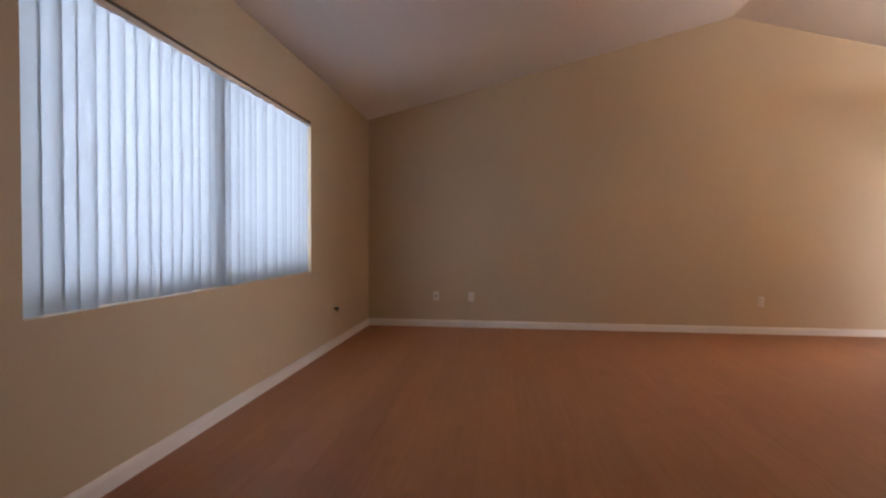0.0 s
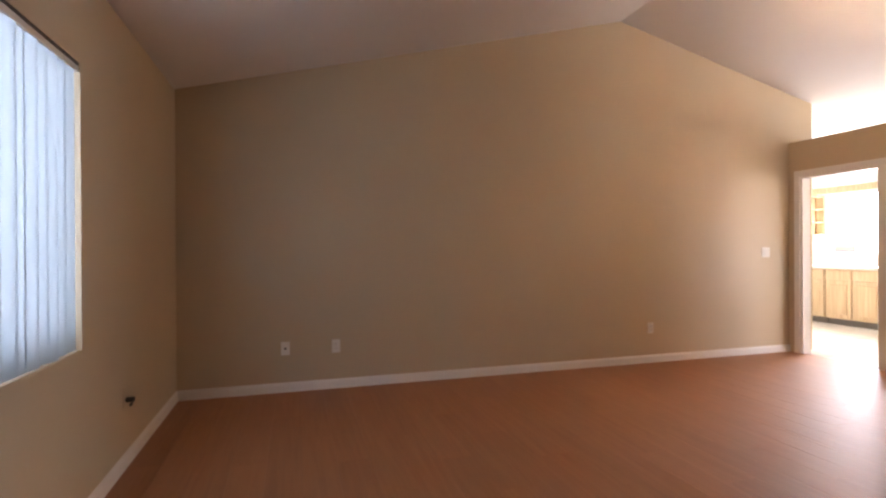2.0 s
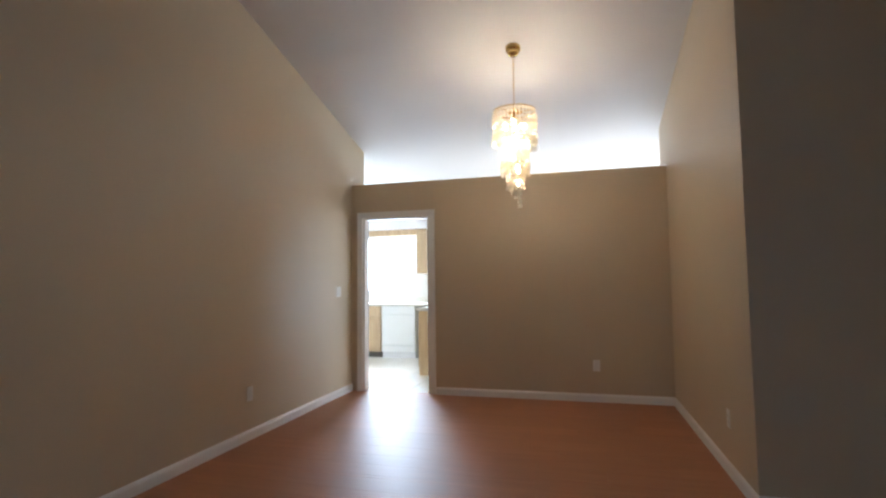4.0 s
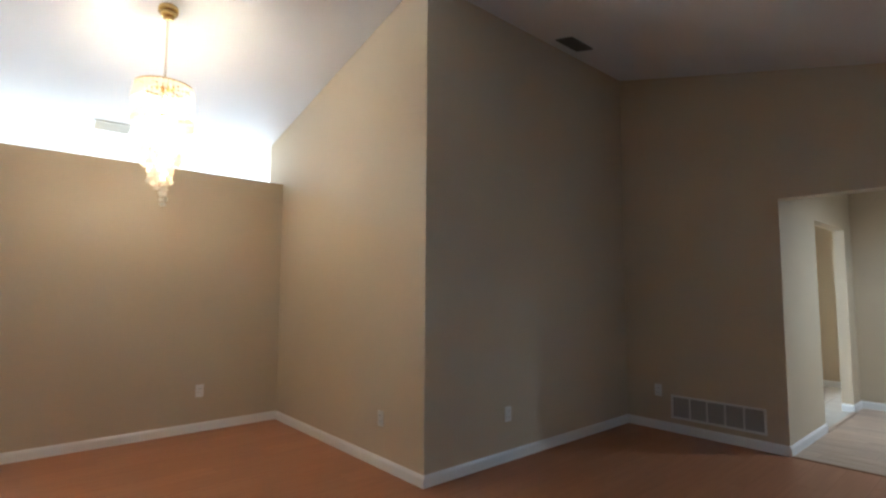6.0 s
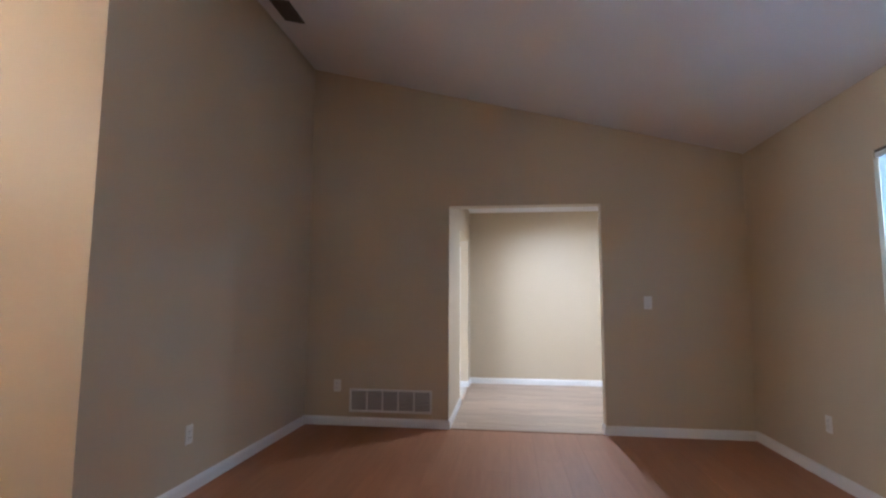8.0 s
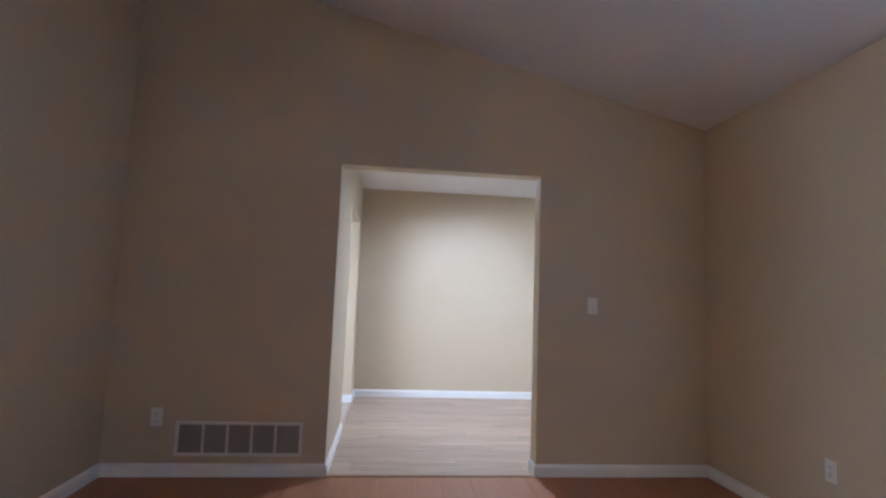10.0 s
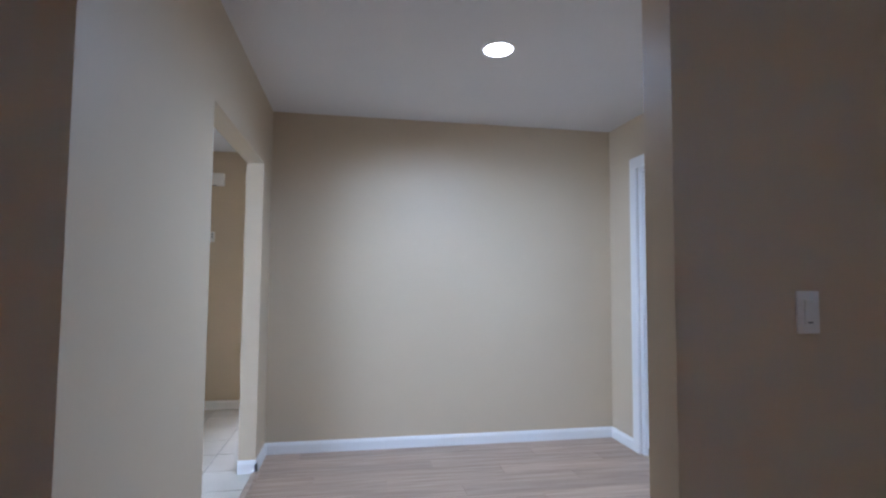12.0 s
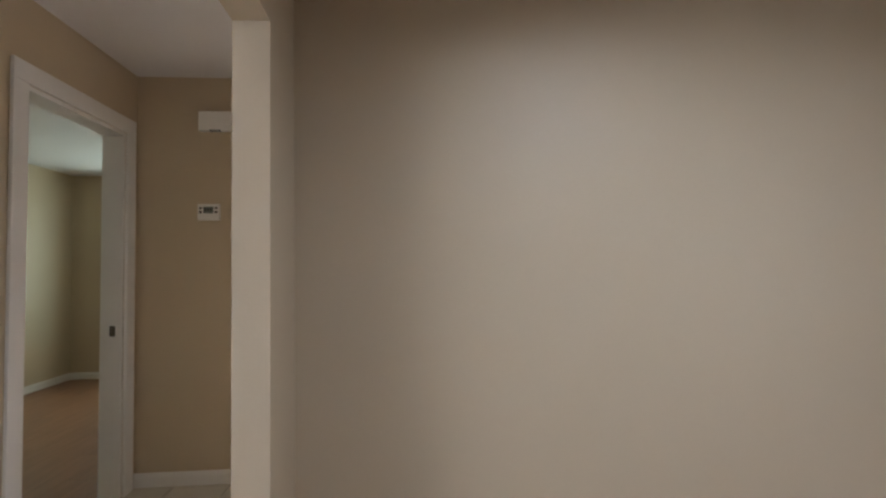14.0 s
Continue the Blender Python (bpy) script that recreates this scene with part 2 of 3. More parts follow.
solid("plant_ledge", B(BX + 0.12, BX + 0.36, CY, LY, 2.36, 2.44), PAINT, "tan painted ledge on top of the low wall", "ledge")

# vaulted ceiling over living room and kitchen
bm = bmesh.new()
prism(bm, [(-0.16, EZ - 0.16 * SLOPE), (RX, RZ), (RX, RZ + 0.14), (-0.16, EZ + 0.12)], -0.13, LY + 0.14)
solid("ceiling_west", bm, CEIL, "white textured sloping ceiling", "ceiling")
bm = prism(bmesh.new(), [(RX, RZ), (RX + DROP, FZ), (9.8, FZ), (9.8, FZ + 0.14), (RX + DROP, FZ + 0.14), (RX, RZ + 0.14)], -2.1, 8.6)
solid("ceiling_east", bm, CEIL, "white textured sloping ceiling over dining area and kitchen", "ceiling")

# foyer and hall
solid("ceiling_foyer", B(-0.16, HX + 0.11, -2.81, -0.13, FZ, FZ + 0.1), CEIL, "flat white foyer ceiling", "ceiling")
solid("wall_foyer", B(0.0, HX + 0.11, GY - 0.11, GY, -0.05, FZ), PAINT, "tan painted foyer wall lit by a downlight", "wall")
solid("wall_hall_opening", holed(bmesh.new(), GY, -0.13, -0.05, FZ, HX, HX + 0.11, "X", [(-2.33, -1.10, -0.05, 2.03)]), PAINT, "tan painted wall with an opening to the hall", "wall")
solid("ceiling_hall", B(1.8, BEDX, HY - 0.06, -0.13, FZ + 0.004, FZ + 0.09), CEIL, "flat white hall ceiling", "ceiling")
HDOOR = (2.12, 2.93, -0.05, 2.06)
solid("wall_hall_end", holed(bmesh.new(), 0.9, BEDX, -0.05, 2.6, HY - 0.12, HY, "Y", [HDOOR]), PAINT, "tan painted hall wall with thermostat", "wall")
BDOOR = (-3.91, -3.11, -0.05, 2.11)
solid("wall_bedroom", holed(bmesh.new(), -7.5, -2.0, -0.05, 2.6, BEDX, BEDX + 0.12, "X", [BDOOR]), PAINT, "tan painted wall with a bedroom doorway", "wall")
solid("wall_hall_west", B(1.7, 1.8, -4.16, GY - 0.11, -0.05, 2.6), PAINT, "tan painted hall wall", "wall")
solid("wall_bathroom_south", holed(bmesh.new(), 0.9, BEDX, -0.05, 2.6, -6.22, -6.1, "Y", [(1.9, 2.8, 1.15, 2.0)]), KPAINT, "pale bathroom wall with an opening for an added window", "wall")
solid("wall_bathroom_west", B(0.8, 0.9, -6.22, HY, -0.05, 2.6), KPAINT, "pale bathroom wall", "wall")
solid("ceiling_bathroom", B(0.9, BEDX, -6.1, HY - 0.12, 2.46, 2.58), CEIL, "flat white bathroom ceiling", "ceiling")
solid("floor_bathroom", B(0.9, BEDX, -6.1, HY - 0.12, -0.05, -0.001), TILE, "cream tile bathroom floor", "floor")
BWIN = (4.28, 5.62, 0.85, 2.1)
solid("wall_bedroom_south", holed(bmesh.new(), BEDX + 0.12, 7.15, -0.05, 2.6, -7.55, -7.4, "Y", [BWIN]), PAINT, "tan painted bedroom wall with a window", "wall")
solid("wall_bedroom_east", B(6.35, 6.5, -7.4, -2.1, -0.05, 2.6), PAINT, "tan painted bedroom wall", "wall")
solid("wall_bedroom_north", B(BEDX + 0.12, 9.8, -2.1, -2.0, -0.05, 3.7), PAINT, "tan painted wall between bedroom and family room", "wall")
solid("wall_hall_header", B(BEDX, BEDX + 0.12, -2.0, -0.13, 2.5, 3.7), PAINT, "tan painted wall above the hall", "wall")
solid("ceiling_bedroom", B(BEDX + 0.12, 7.15, -7.55, -2.0, 2.5, 2.62), CEIL, "flat white bedroom ceiling", "ceiling")

# kitchen shell
# SLIDER is an added opening, out of view, for the fill lamp.
SLIDER = (0.3, 3.9, 0.02, 2.1)
KWIN = (6.38, 8.06, 1.08, 2.12)
solid("wall_kitchen_east", holed(bmesh.new(), -2.0, 8.6, -0.05, FZ, 9.65, 9.8, "X", [KWIN, SLIDER]), KPAINT, "pale kitchen wall with a bright window", "wall")
solid("wall_kitchen_north", B(6.73, 9.65, 8.45, 8.6, -0.05, 2.9), KPAINT, "tan painted kitchen wall", "wall")
solid("wall_kitchen_side", B(6.75, BX + 0.36, LY + 0.14, 8.45, -0.05, roof(BX + 0.36) - 0.002), KPAINT, "tan painted kitchen wall", "wall")
solid("soffit", B(9.25, 9.65, 4.86, 8.45, 2.2, FZ), CEIL, "white soffit above the kitchen cabinets", "soffit")

# slabs under the floors
solid("subfloor", B(-0.16, 9.8, -0.13, 8.6, -0.16, -0.05), SUBFLOOR, "dark slab under the floors", "subfloor")
solid("subfloor_foyer", B(-0.16, 9.8, -7.55, -0.13, -0.16, -0.05), SUBFLOOR, "dark slab under the foyer", "subfloor")
FLOOR = solid("floor", B(0.0, BX + 0.0, 0.0, LY, -0.05, -0.012), SUBFLOOR, "red-brown laminate plank floor", "floor")
FOYFLOOR = solid("floor_foyer", B(0.0, HX, GY, 0.0, -0.05, -0.013), SUBFLOOR, "pale oak vinyl plank foyer floor", "floor")
HALLFLOOR = solid("floor_hall", B(HX, BEDX + 0.12, HY - 0.12, -0.13, -0.05, -0.008), GROUT, "cream tile hall floor with dark grout", "floor")
KITFLOOR = solid("floor_kitchen", B(BX, 9.65, 4.86, 8.45, -0.05, -0.008), GROUT, "cream tile kitchen floor", "floor")
solid("floor_family_room", B(BEDX + 0.12, 9.65, -2.0, CY - 0.12, -0.05, -0.001), TILE, "cream tile family room floor", "floor")
solid("floor_kitchen_side", B(BX + 0.12, 9.65, CY - 0.12, 4.86, -0.05, -0.001), TILE, "cream tile kitchen floor", "floor")
BEDFLOOR = solid("floor_bedroom", B(BEDX + 0.12, 6.35, -7.4, -2.1, -0.05, -0.012), SUBFLOOR, "brown laminate bedroom floor", "floor")

# outside
solid("ground", B(-300, 300, -300, 300, -0.5, -0.2), CONCRETE, "pale concrete and yard outside", "ground")
solid("porch_slab", B(-2.6, -0.16, -4.0, 1.0, -0.2, -0.03), CONCRETE, "pale concrete porch", "pavement")
solid("porch_wall", B(-2.75, -2.6, -6.5, 1.0, -0.2, 2.7), STUCCO, "pale pink stucco porch wall", "wall")

# ---- baseboards ----
def baseboard(p, q, side, h=0.082):
    """Moulded skirting from p to q; side is the way the wall faces."""
    bm = bmesh.new()
    prof = [(0.0, 0.0), (0.015, 0.0), (0.015, h - 0.022), (0.011, h - 0.012), (0.006, h - 0.004), (0.0, h)]
    if p[1] == q[1]:
        prism(bm, [(p[1] + side * u, w) for u, w in prof], min(p[0], q[0]), max(p[0], q[0]), "X")
    else:
        prism(bm, [(p[0] + side * u, w) for u, w in prof], min(p[1], q[1]), max(p[1], q[1]), "Y")
    return solid("baseboard", bm, TRIM, "white moulded baseboard along the wall", "baseboard")


baseboard((0, 0.015), (0, LY - 0.015), 1)
baseboard((0, LY), (BX, LY), -1)
baseboard((BX, CY + 0.015), (BX, 5.15), -1)
baseboard((DX - 0.015, CY), (BX, CY), 1)
baseboard((DX, 0.015), (DX, CY), -1)
baseboard((0, 0), (1.265, 0), 1)
baseboard((2.69, 0), (DX, 0), 1)
baseboard((1.265, -0.13), (1.265, 0.015), 1)
baseboard((HX, -1.10), (HX, 0.015), -1)
baseboard((HX - 0.015, -1.10), (HX + 0.11, -1.10), -1)
baseboard((HX, GY + 0.015), (HX, -2.315), -1)
baseboard((0, GY), (HX, GY), 1)
baseboard((HX - 0.015, -2.33), (HX + 0.11, -2.33), 1)
baseboard((0, GY + 0.015), (0, -2.335), 1)
baseboard((3.0, HY), (BEDX, HY), 1)
baseboard((BEDX, -3.06), (BEDX, -2.0), -1)
baseboard((6.35, -7.385), (6.35, -2.1), -1)
baseboard((BEDX + 0.12, -7.4), (6.35, -7.4), 1)


def casing(name, axis, at, out, u0, u1, top, w=0.07, t=0.018, label="white painted door casing"):
    """Flat moulded casing round an opening: two legs and a head."""
    ob = thing(name, ((at, u0, 0) if axis == "X" else (u0, at, 0)), label, "door casing", kind="structure")
    def piece(nm, a, b, z0, z1):
        a0, b0 = a - u0, b - u0
        d0, d1 = sorted((0.0, out * t))
        bm = B(d0, d1, a0, b0, z0, z1, bevel=0.004) if axis == "X" else B(a0, b0, d0, d1, z0, z1, bevel=0.004)
        part(nm, bm, TRIM, ob)
    piece("leg", u0 - w, u0, 0, top)
    piece("leg", u1, u1 + w, 0, top)
    piece("head", u0 - w, u1 + w, top, top + w)
    return ob


def lining(name, axis, t0, t1, u0, u1, top, d=0.02):
    ob = thing(name, ((t0, u0, 0) if axis == "X" else (u0, t0, 0)), "white painted door jamb lining", "door jamb", kind="structure")
    def piece(nm, a, b, z0, z1):
        if axis == "X":
            part(nm, B(0, t1 - t0, a - u0, b - u0, z0, z1), TRIM, ob)
        else:
            part(nm, B(a - u0, b - u0, 0, t1 - t0, z0, z1), TRIM, ob)
    piece("jamb", u0, u0 + d, 0, top - d)
    piece("jamb", u1 - d, u1, 0, top - d)
    piece("head_jamb", u0, u1, top - d, top)
    return ob


casing("kitchen_door_casing", "X", BX, -1, 5.225, 6.045, 2.03)
lining("kitchen_door_jamb", "X", BX, BX + 0.12, 5.225, 6.045, 2.03)
casing("bedroom_door_casing", "X", BEDX, -1, -3.91, -3.11, 2.11, w=0.09)
jb = lining("bedroom_door_jamb", "X", BEDX, BEDX + 0.12, -3.91, -3.11, 2.11)
part("strike_plate", B(0.035, 0.065, 0.02, 0.024, 0.92, 0.98), VENTDARK, jb, "dark metal strike plate")
casing("hall_door_casing", "Y", HY, 1, 2.12, 2.93, 2.06)
lining("hall_door_jamb", "Y", HY - 0.12, HY, 2.12, 2.93, 2.06)
bar = thing("threshold_strip", (1.265, 0, 0), "thin brown threshold strip between two wood floors", "threshold", kind="structure")
part("strip", prism(bmesh.new(), [(-0.02, 0.0), (0.02, 0.0), (0.012, 0.006), (-0.012, 0.006)], 0, 1.425, "X"), BROWNWOOD, bar)
bar = thing("threshold_strip", (HX, -2.33, 0), "pale wood threshold strip at the tiled hall", "threshold", kind="structure")
part("strip", prism(bmesh.new(), [(-0.03, 0.0), (0.02, 0.0), (0.012, 0.009), (-0.016, 0.009)], 0, 1.21, "Y"), VINYL, bar)

# ---- living room window and blinds ----
win = thing("window_1", (-0.12, 3.02, WIN[2]), "white aluminium window with wide panes behind blinds", "window", kind="structure")
W0, W1, WH = WIN[0] - 3.02, WIN[1] - 3.02, WIN[3] - WIN[2]
part("window_frame", B(-0.03, 0.03, W0, W0 + 0.05, 0, WH), ALU, win)
part("window_frame", B(-0.03, 0.03, W1 - 0.05, W1, 0, WH), ALU, win)
part("window_frame", B(-0.03, 0.03, W0 + 0.05, W1 - 0.05, WH - 0.05, WH), ALU, win)
part("window_frame", B(-0.03, 0.03, W0 + 0.05, W1 - 0.05, 0, 0.09), ALU, win)
MULL = 2.90 - 3.02
part("mullion", B(-0.04, 0.045, MULL - 0.065, MULL + 0.065, 0.09, WH - 0.05), ALU, win)
for a, b in ((W0 + 0.05, MULL - 0.065), (MULL + 0.065, W1 - 0.05)):
    ob = part("pane", B(-0.004, 0.004, a, b, 0.09, WH - 0.05), PANE, win)
    ob.visible_shadow = False
part("window_sill", B(0.03, 0.117, W0, W1, -0.004, 0.006, bevel=0.002), PAINT, win, "tan painted window sill")

blinds = thing("vertical_blinds", (-0.032, 3.02, WIN[3]), "white translucent vertical blinds, drawn closed", "blinds")
part("headrail", B(-0.012, 0.03, W0 + 0.01, W1 - 0.01, -0.045, -0.016, bevel=0.004), PLASTIC, blinds, "white headrail")
# Shade in the gap above the headrail, put in as a dark strip.
part("shade_strip", B(-0.02, 0.03, W0 + 0.01, W1 - 0.01, -0.016, -0.002), VENTDARK, blinds, "dark strip standing for the shaded gap above the headrail")
rng = random.Random(4)
slat_len = WH - 0.055


def slat_mesh(turn, drop):
    bm = bmesh.new()
    n = 5
    rows = []
    for z in (-0.045, -0.045 - drop):
        for k in range(n):
            u = (k / (n - 1) - 0.5) * 0.094
            bow = 0.007 * (1 - (2 * k / (n - 1) - 1) ** 2)
            rows.append(bm.verts.new((u * math.sin(turn) + bow * math.cos(turn), u * math.cos(turn) - bow * math.sin(turn), z)))
    for k in range(n - 1):
        bm.faces.new((rows[k], rows[k + 1], rows[n + k + 1], rows[n + k]))
    ext = bmesh.ops.solidify(bm, geom=bm.faces[:], thickness=0.0012)
    return mesh_of("slat", bm, BLIND, True)


slats = [slat_mesh(radians(a), slat_len + d) for a, d in ((7, 0), (11, -0.004), (14, 0.003), (9, 0.004), (19, -0.002))]
y = W0 + 0.05
k = 0
while y < W1 - 0.03:
    ob = new("slat", slats[rng.choice((0, 0, 1, 1, 2, 3, 4))])
    ob.parent = blinds
    ob.location = (0.018 if k % 2 else 0.010, y, 0)
    clip = part("hanger", B(0.0, 0.008, y - 0.006, y + 0.006, -0.056, -0.042), PLASTIC, blinds) if k == 0 else new("hanger", clip.data)
    clip.parent = blinds
    if k:
        clip.location = (0, y - y_first, 0)
    else:
        y_first = y
    y += 0.081
    k += 1

# ---- front door, sidelight and security gate ----
fr = thing("front_door_frame", (-0.08, -2.26, 0), "white painted frame round front door and sidelight", "door frame", kind="structure")
def fpart(nm, y0, y1, z0, z1, x0=-0.08, x1=0.075, mat=TRIM):
    return part(nm, B(x0, x1, y0 + 2.26, y1 + 2.26, z0, z1, bevel=0.004), mat, fr)
fpart("jamb", -2.26, -2.215, 0, 2.07)
fpart("jamb", -0.845, -0.80, 0, 2.07)
fpart("head", -2.26, -0.80, 2.07, 2.11)
fpart("mullion_post", -1.86, -1.80, 0, 2.07, -0.06, 0.07)
fpart("sidelight_rail", -2.215, -1.86, 1.045, 1.095, -0.03, 0.05)
fpart("sidelight_sill", -2.215, -1.86, 0.0, 0.06, -0.03, 0.06)
fpart("casing_leg", -2.335, -2.25, 0, 2.10, 0.08, 0.1)
fpart("casing_leg", -0.81, -0.725, 0, 2.10, 0.08, 0.1)
fpart("casing_head", -2.335, -0.725, 2.10, 2.185, 0.08, 0.1)
for z0, z1 in ((0.06, 1.045), (1.095, 2.07)):
    pane = part("pane", B(-0.004, 0.004, 0.045, 0.40, z0, z1), PANE, fr, "clear sidelight pane")
    pane.visible_shadow = False
    part("glazing_bead", B(-0.012, 0.014, 0.045, 0.06, z0, z1), ALU, fr)
part("corner_catch", B(-0.02, 0.012, 0.07, 0.1, 2.02, 2.045, bevel=0.004), DARK, fr, "small dark catch")

fd = thing("front_door", (-0.03, -1.795, 0.01), "white painted moulded panel front door, closed", "door", kind="structure")
part("door_leaf", B(-0.02, 0.022, 0.0, 0.945, 0, 2.05, bevel=0.003), DOORWHITE, fd)
for c0, c1 in ((0.12, 0.42), (0.525, 0.825)):
    for z0, z1 in ((0.14, 0.49), (0.66, 1.02), (1.21, 1.55), (1.73, 1.94)):
        bm = bmesh.new()
        m = 0.016
        for q in ((c0, c1, z0, z0 + m), (c0, c1, z1 - m, z1), (c0, c0 + m, z0 + m, z1 - m), (c1 - m, c1, z0 + m, z1 - m)):
            box(bm, 0.021, 0.0255, *q, bevel=0.002)
        part("moulding", bm, DOORWHITE, fd, "raised moulding round a panel")
        i = 0.045
        bm = box(bmesh.new(), 0.018, 0.0265, c0 + i, c1 - i, z0 + i, z1 - i)
        bmesh.ops.bevel(bm, geom=[e for e in bm.edges if all(v.co.x > 0.024 for v in e.verts)], offset=0.004, segments=2, affect="EDGES")
        part("panel", bm, DOORWHITE, fd, "raised moulded panel")
hd = part("door_handle", B(0.022, 0.03, 0.86, 0.92, 0.93, 0.99, bevel=0.004), BRASS, fd, "brass door knob")
bm = bmesh.new()
bmesh.ops.create_uvsphere(bm, u_segments=16, v_segments=10, radius=0.027, matrix=Matrix.Translation((0.07, 0.89, 0.96)))
part("knob", bm, BRASS, hd, smooth=True)

gate = thing("security_gate", (-0.27, -2.2, 0.0), "dark wrought iron scroll gate in a white post frame", "gate")
part("post", B(-0.03, 0.03, -0.145, -0.095, -0.03, 2.2, bevel=0.004), ALU, gate, "white painted post")
part("post", B(-0.03, 0.03, 1.35, 1.41, -0.03, 2.2, bevel=0.004), ALU, gate, "white painted post")
part("top_rail", B(-0.02, 0.02, -0.095, 1.35, 2.12, 2.16), ALU, gate)
part("stile", B(-0.012, 0.012, -0.085, -0.072, 0.02, 2.12), ALU, gate)
part("stile", B(-0.012, 0.012, 0.172, 0.185, 0.02, 2.12), ALU, gate)


def scroll_mesh(flip):
    """A pair of counter-turning iron scrolls with leaves, about a quarter metre high."""
    cu = bpy.data.curves.new("scroll", "CURVE")
    cu.dimensions, cu.bevel_depth, cu.bevel_resolution, cu.resolution_u = "3D", 0.0062, 1, 6
    def spiral(cy, cz, r, a0, turns, sign, taper=0.78):
        sp = cu.splines.new("POLY")
        n = 26
        sp.points.add(n - 1)
        for i in range(n):
            f = i / (n - 1)
            a, rr = a0 + sign * f * turns * 2 * math.pi, r * (1 - taper * f)
            sp.points[i].co = (0, flip * (cy + rr * math.cos(a)), cz + rr * math.sin(a), 1)
            sp.points[i].radius = 1.15 - 0.5 * f
    spiral(0.015, 0.075, 0.085, math.pi * 0.6, 1.35, -1)
    spiral(-0.045, 0.19, 0.055, -math.pi * 0.4, 1.25, 1)
    spiral(0.065, 0.185, 0.04, math.pi * 1.1, 1.1, -1)
    spiral(-0.075, 0.03, 0.04, math.pi * 0.2, 1.1, 1)
    spiral(0.08, 0.02, 0.035, math.pi * 0.8, 1.0, -1)
    spiral(-0.02, 0.10, 0.105, math.pi * 1.2, 0.55, -1, 0.25)
    spiral(0.05, 0.12, 0.06, -math.pi * 0.3, 0.9, 1, 0.6)
    spiral(-0.08, 0.135, 0.032, math.pi * 0.9, 1.0, -1)
    spiral(0.0, 0.225, 0.03, 0.0, 1.0, 1)
    tmp = bpy.data.objects.new("scroll_tmp", cu)
    me = bpy.data.meshes.new_from_object(tmp)
    bpy.data.objects.remove(tmp)
    bm = bmesh.new()
    bm.from_mesh(me)
    for cy, cz, s in ((0.0, 0.245, 0.014), (-0.03, 0.12, 0.013), (0.1, 0.11, 0.012), (-0.1, 0.105, 0.012)):
        bmesh.ops.create_uvsphere(bm, u_segments=8, v_segments=6, radius=s, matrix=Matrix.Translation((0, flip * cy, cz)))
    return mesh_of("scroll", bm, IRON, True)


scrolls = [scroll_mesh(1), scroll_mesh(-1)]
for i in range(8):
    ob = new("scroll", scrolls[i % 2])
    ob.parent = gate
    ob.location = (0, 0.05, 0.06 + i * 0.256)

# ---- hall door and bedroom window ----
hd2 = thing("hall_door", (2.905, HY - 0.125, 0.01), "white flush door with a brown edge, standing open", "door", kind="structure", rz=-3)
part("door_leaf", B(-0.036, 0.0, -0.745, -0.006, 0, 2.02, bevel=0.002), DOORWHITE, hd2)
part("door_edge", B(-0.036, 0.0, -0.006, 0.006, 0, 2.02), BROWNWOOD, hd2, "stained brown wooden edge")
for z in (0.25, 1.0, 1.75):
    hg = part("hinge", B(-0.03, -0.002, 0.006, 0.010, z - 0.045, z + 0.045), BRASS, hd2, "brass hinge")
    bm = bmesh.new()
    tube(bm, 0.006, 0.006, z - 0.048, z + 0.048, x=0.004, y=0.012, seg=10)
    part("pin", bm, BRASS, hg, smooth=True)

# Invented window; frames the opening that the bathroom fill shines through.
bt = thing("window_4", (1.9, -6.16, 1.15), "white framed small window, unseen, added to light the bathroom", "window", kind="structure")
for nm, a in (("window_frame", (0, 0.045, 0, 0.85)), ("window_frame", (0.855, 0.9, 0, 0.85)), ("window_frame", (0.045, 0.855, 0, 0.045)), ("window_frame", (0.045, 0.855, 0.805, 0.85))):
    part(nm, B(a[0], a[1], -0.03, 0.03, a[2], a[3]), ALU, bt)
part("pane", B(0.045, 0.855, -0.004, 0.004, 0.045, 0.805), PANE, bt).visible_shadow = False

bw = thing("window_2", (BWIN[0], -7.5, BWIN[2]), "white framed bedroom window", "window", kind="structure")
for nm, a in (("window_frame", (0, 0.05, 0, 1.25)), ("window_frame", (1.29, 1.34, 0, 1.25)), ("window_frame", (0.05, 1.29, 0, 0.05)), ("window_frame", (0.05, 1.29, 1.2, 1.25)), ("mullion", (0.65, 0.69, 0.05, 1.2))):
    part(nm, B(a[0], a[1], -0.03, 0.03, a[2], a[3]), ALU, bw)
for a, b in ((0.05, 0.65), (0.69, 1.29)):
    part("pane", B(a, b, -0.004, 0.004, 0.05, 1.2), PANE, bw).visible_shadow = False
part("window_sill", B(0, 1.34, 0.03, 0.11, -0.004, 0.014), TRIM, bw)

# ---- outlets, switches, jack ----
def outlet(loc, rz, label="white duplex outlet plate on tan wall", cable=False):
    ob = thing("wall_outlet", loc, label, "outlet", "wall outlets", rz=rz)
    part("plate", B(-0.036, 0.036, 0, 0.006, -0.058, 0.058, bevel=0.003), PLASTIC, ob)
    for z in (-0.021, 0.021):
        s = part("socket", B(-0.016, 0.016, 0.006, 0.009, z - 0.014, z + 0.014, bevel=0.003), PLASTIC, ob)
        for x in (-0.006, 0.006):
            part("slot", B(x - 0.0012, x + 0.0012, 0.009, 0.0096, z - 0.005, z + 0.005), DARK, s)
    part("screw", B(-0.003, 0.003, 0.006, 0.0075, -0.003, 0.003), STEEL, ob)
    return ob


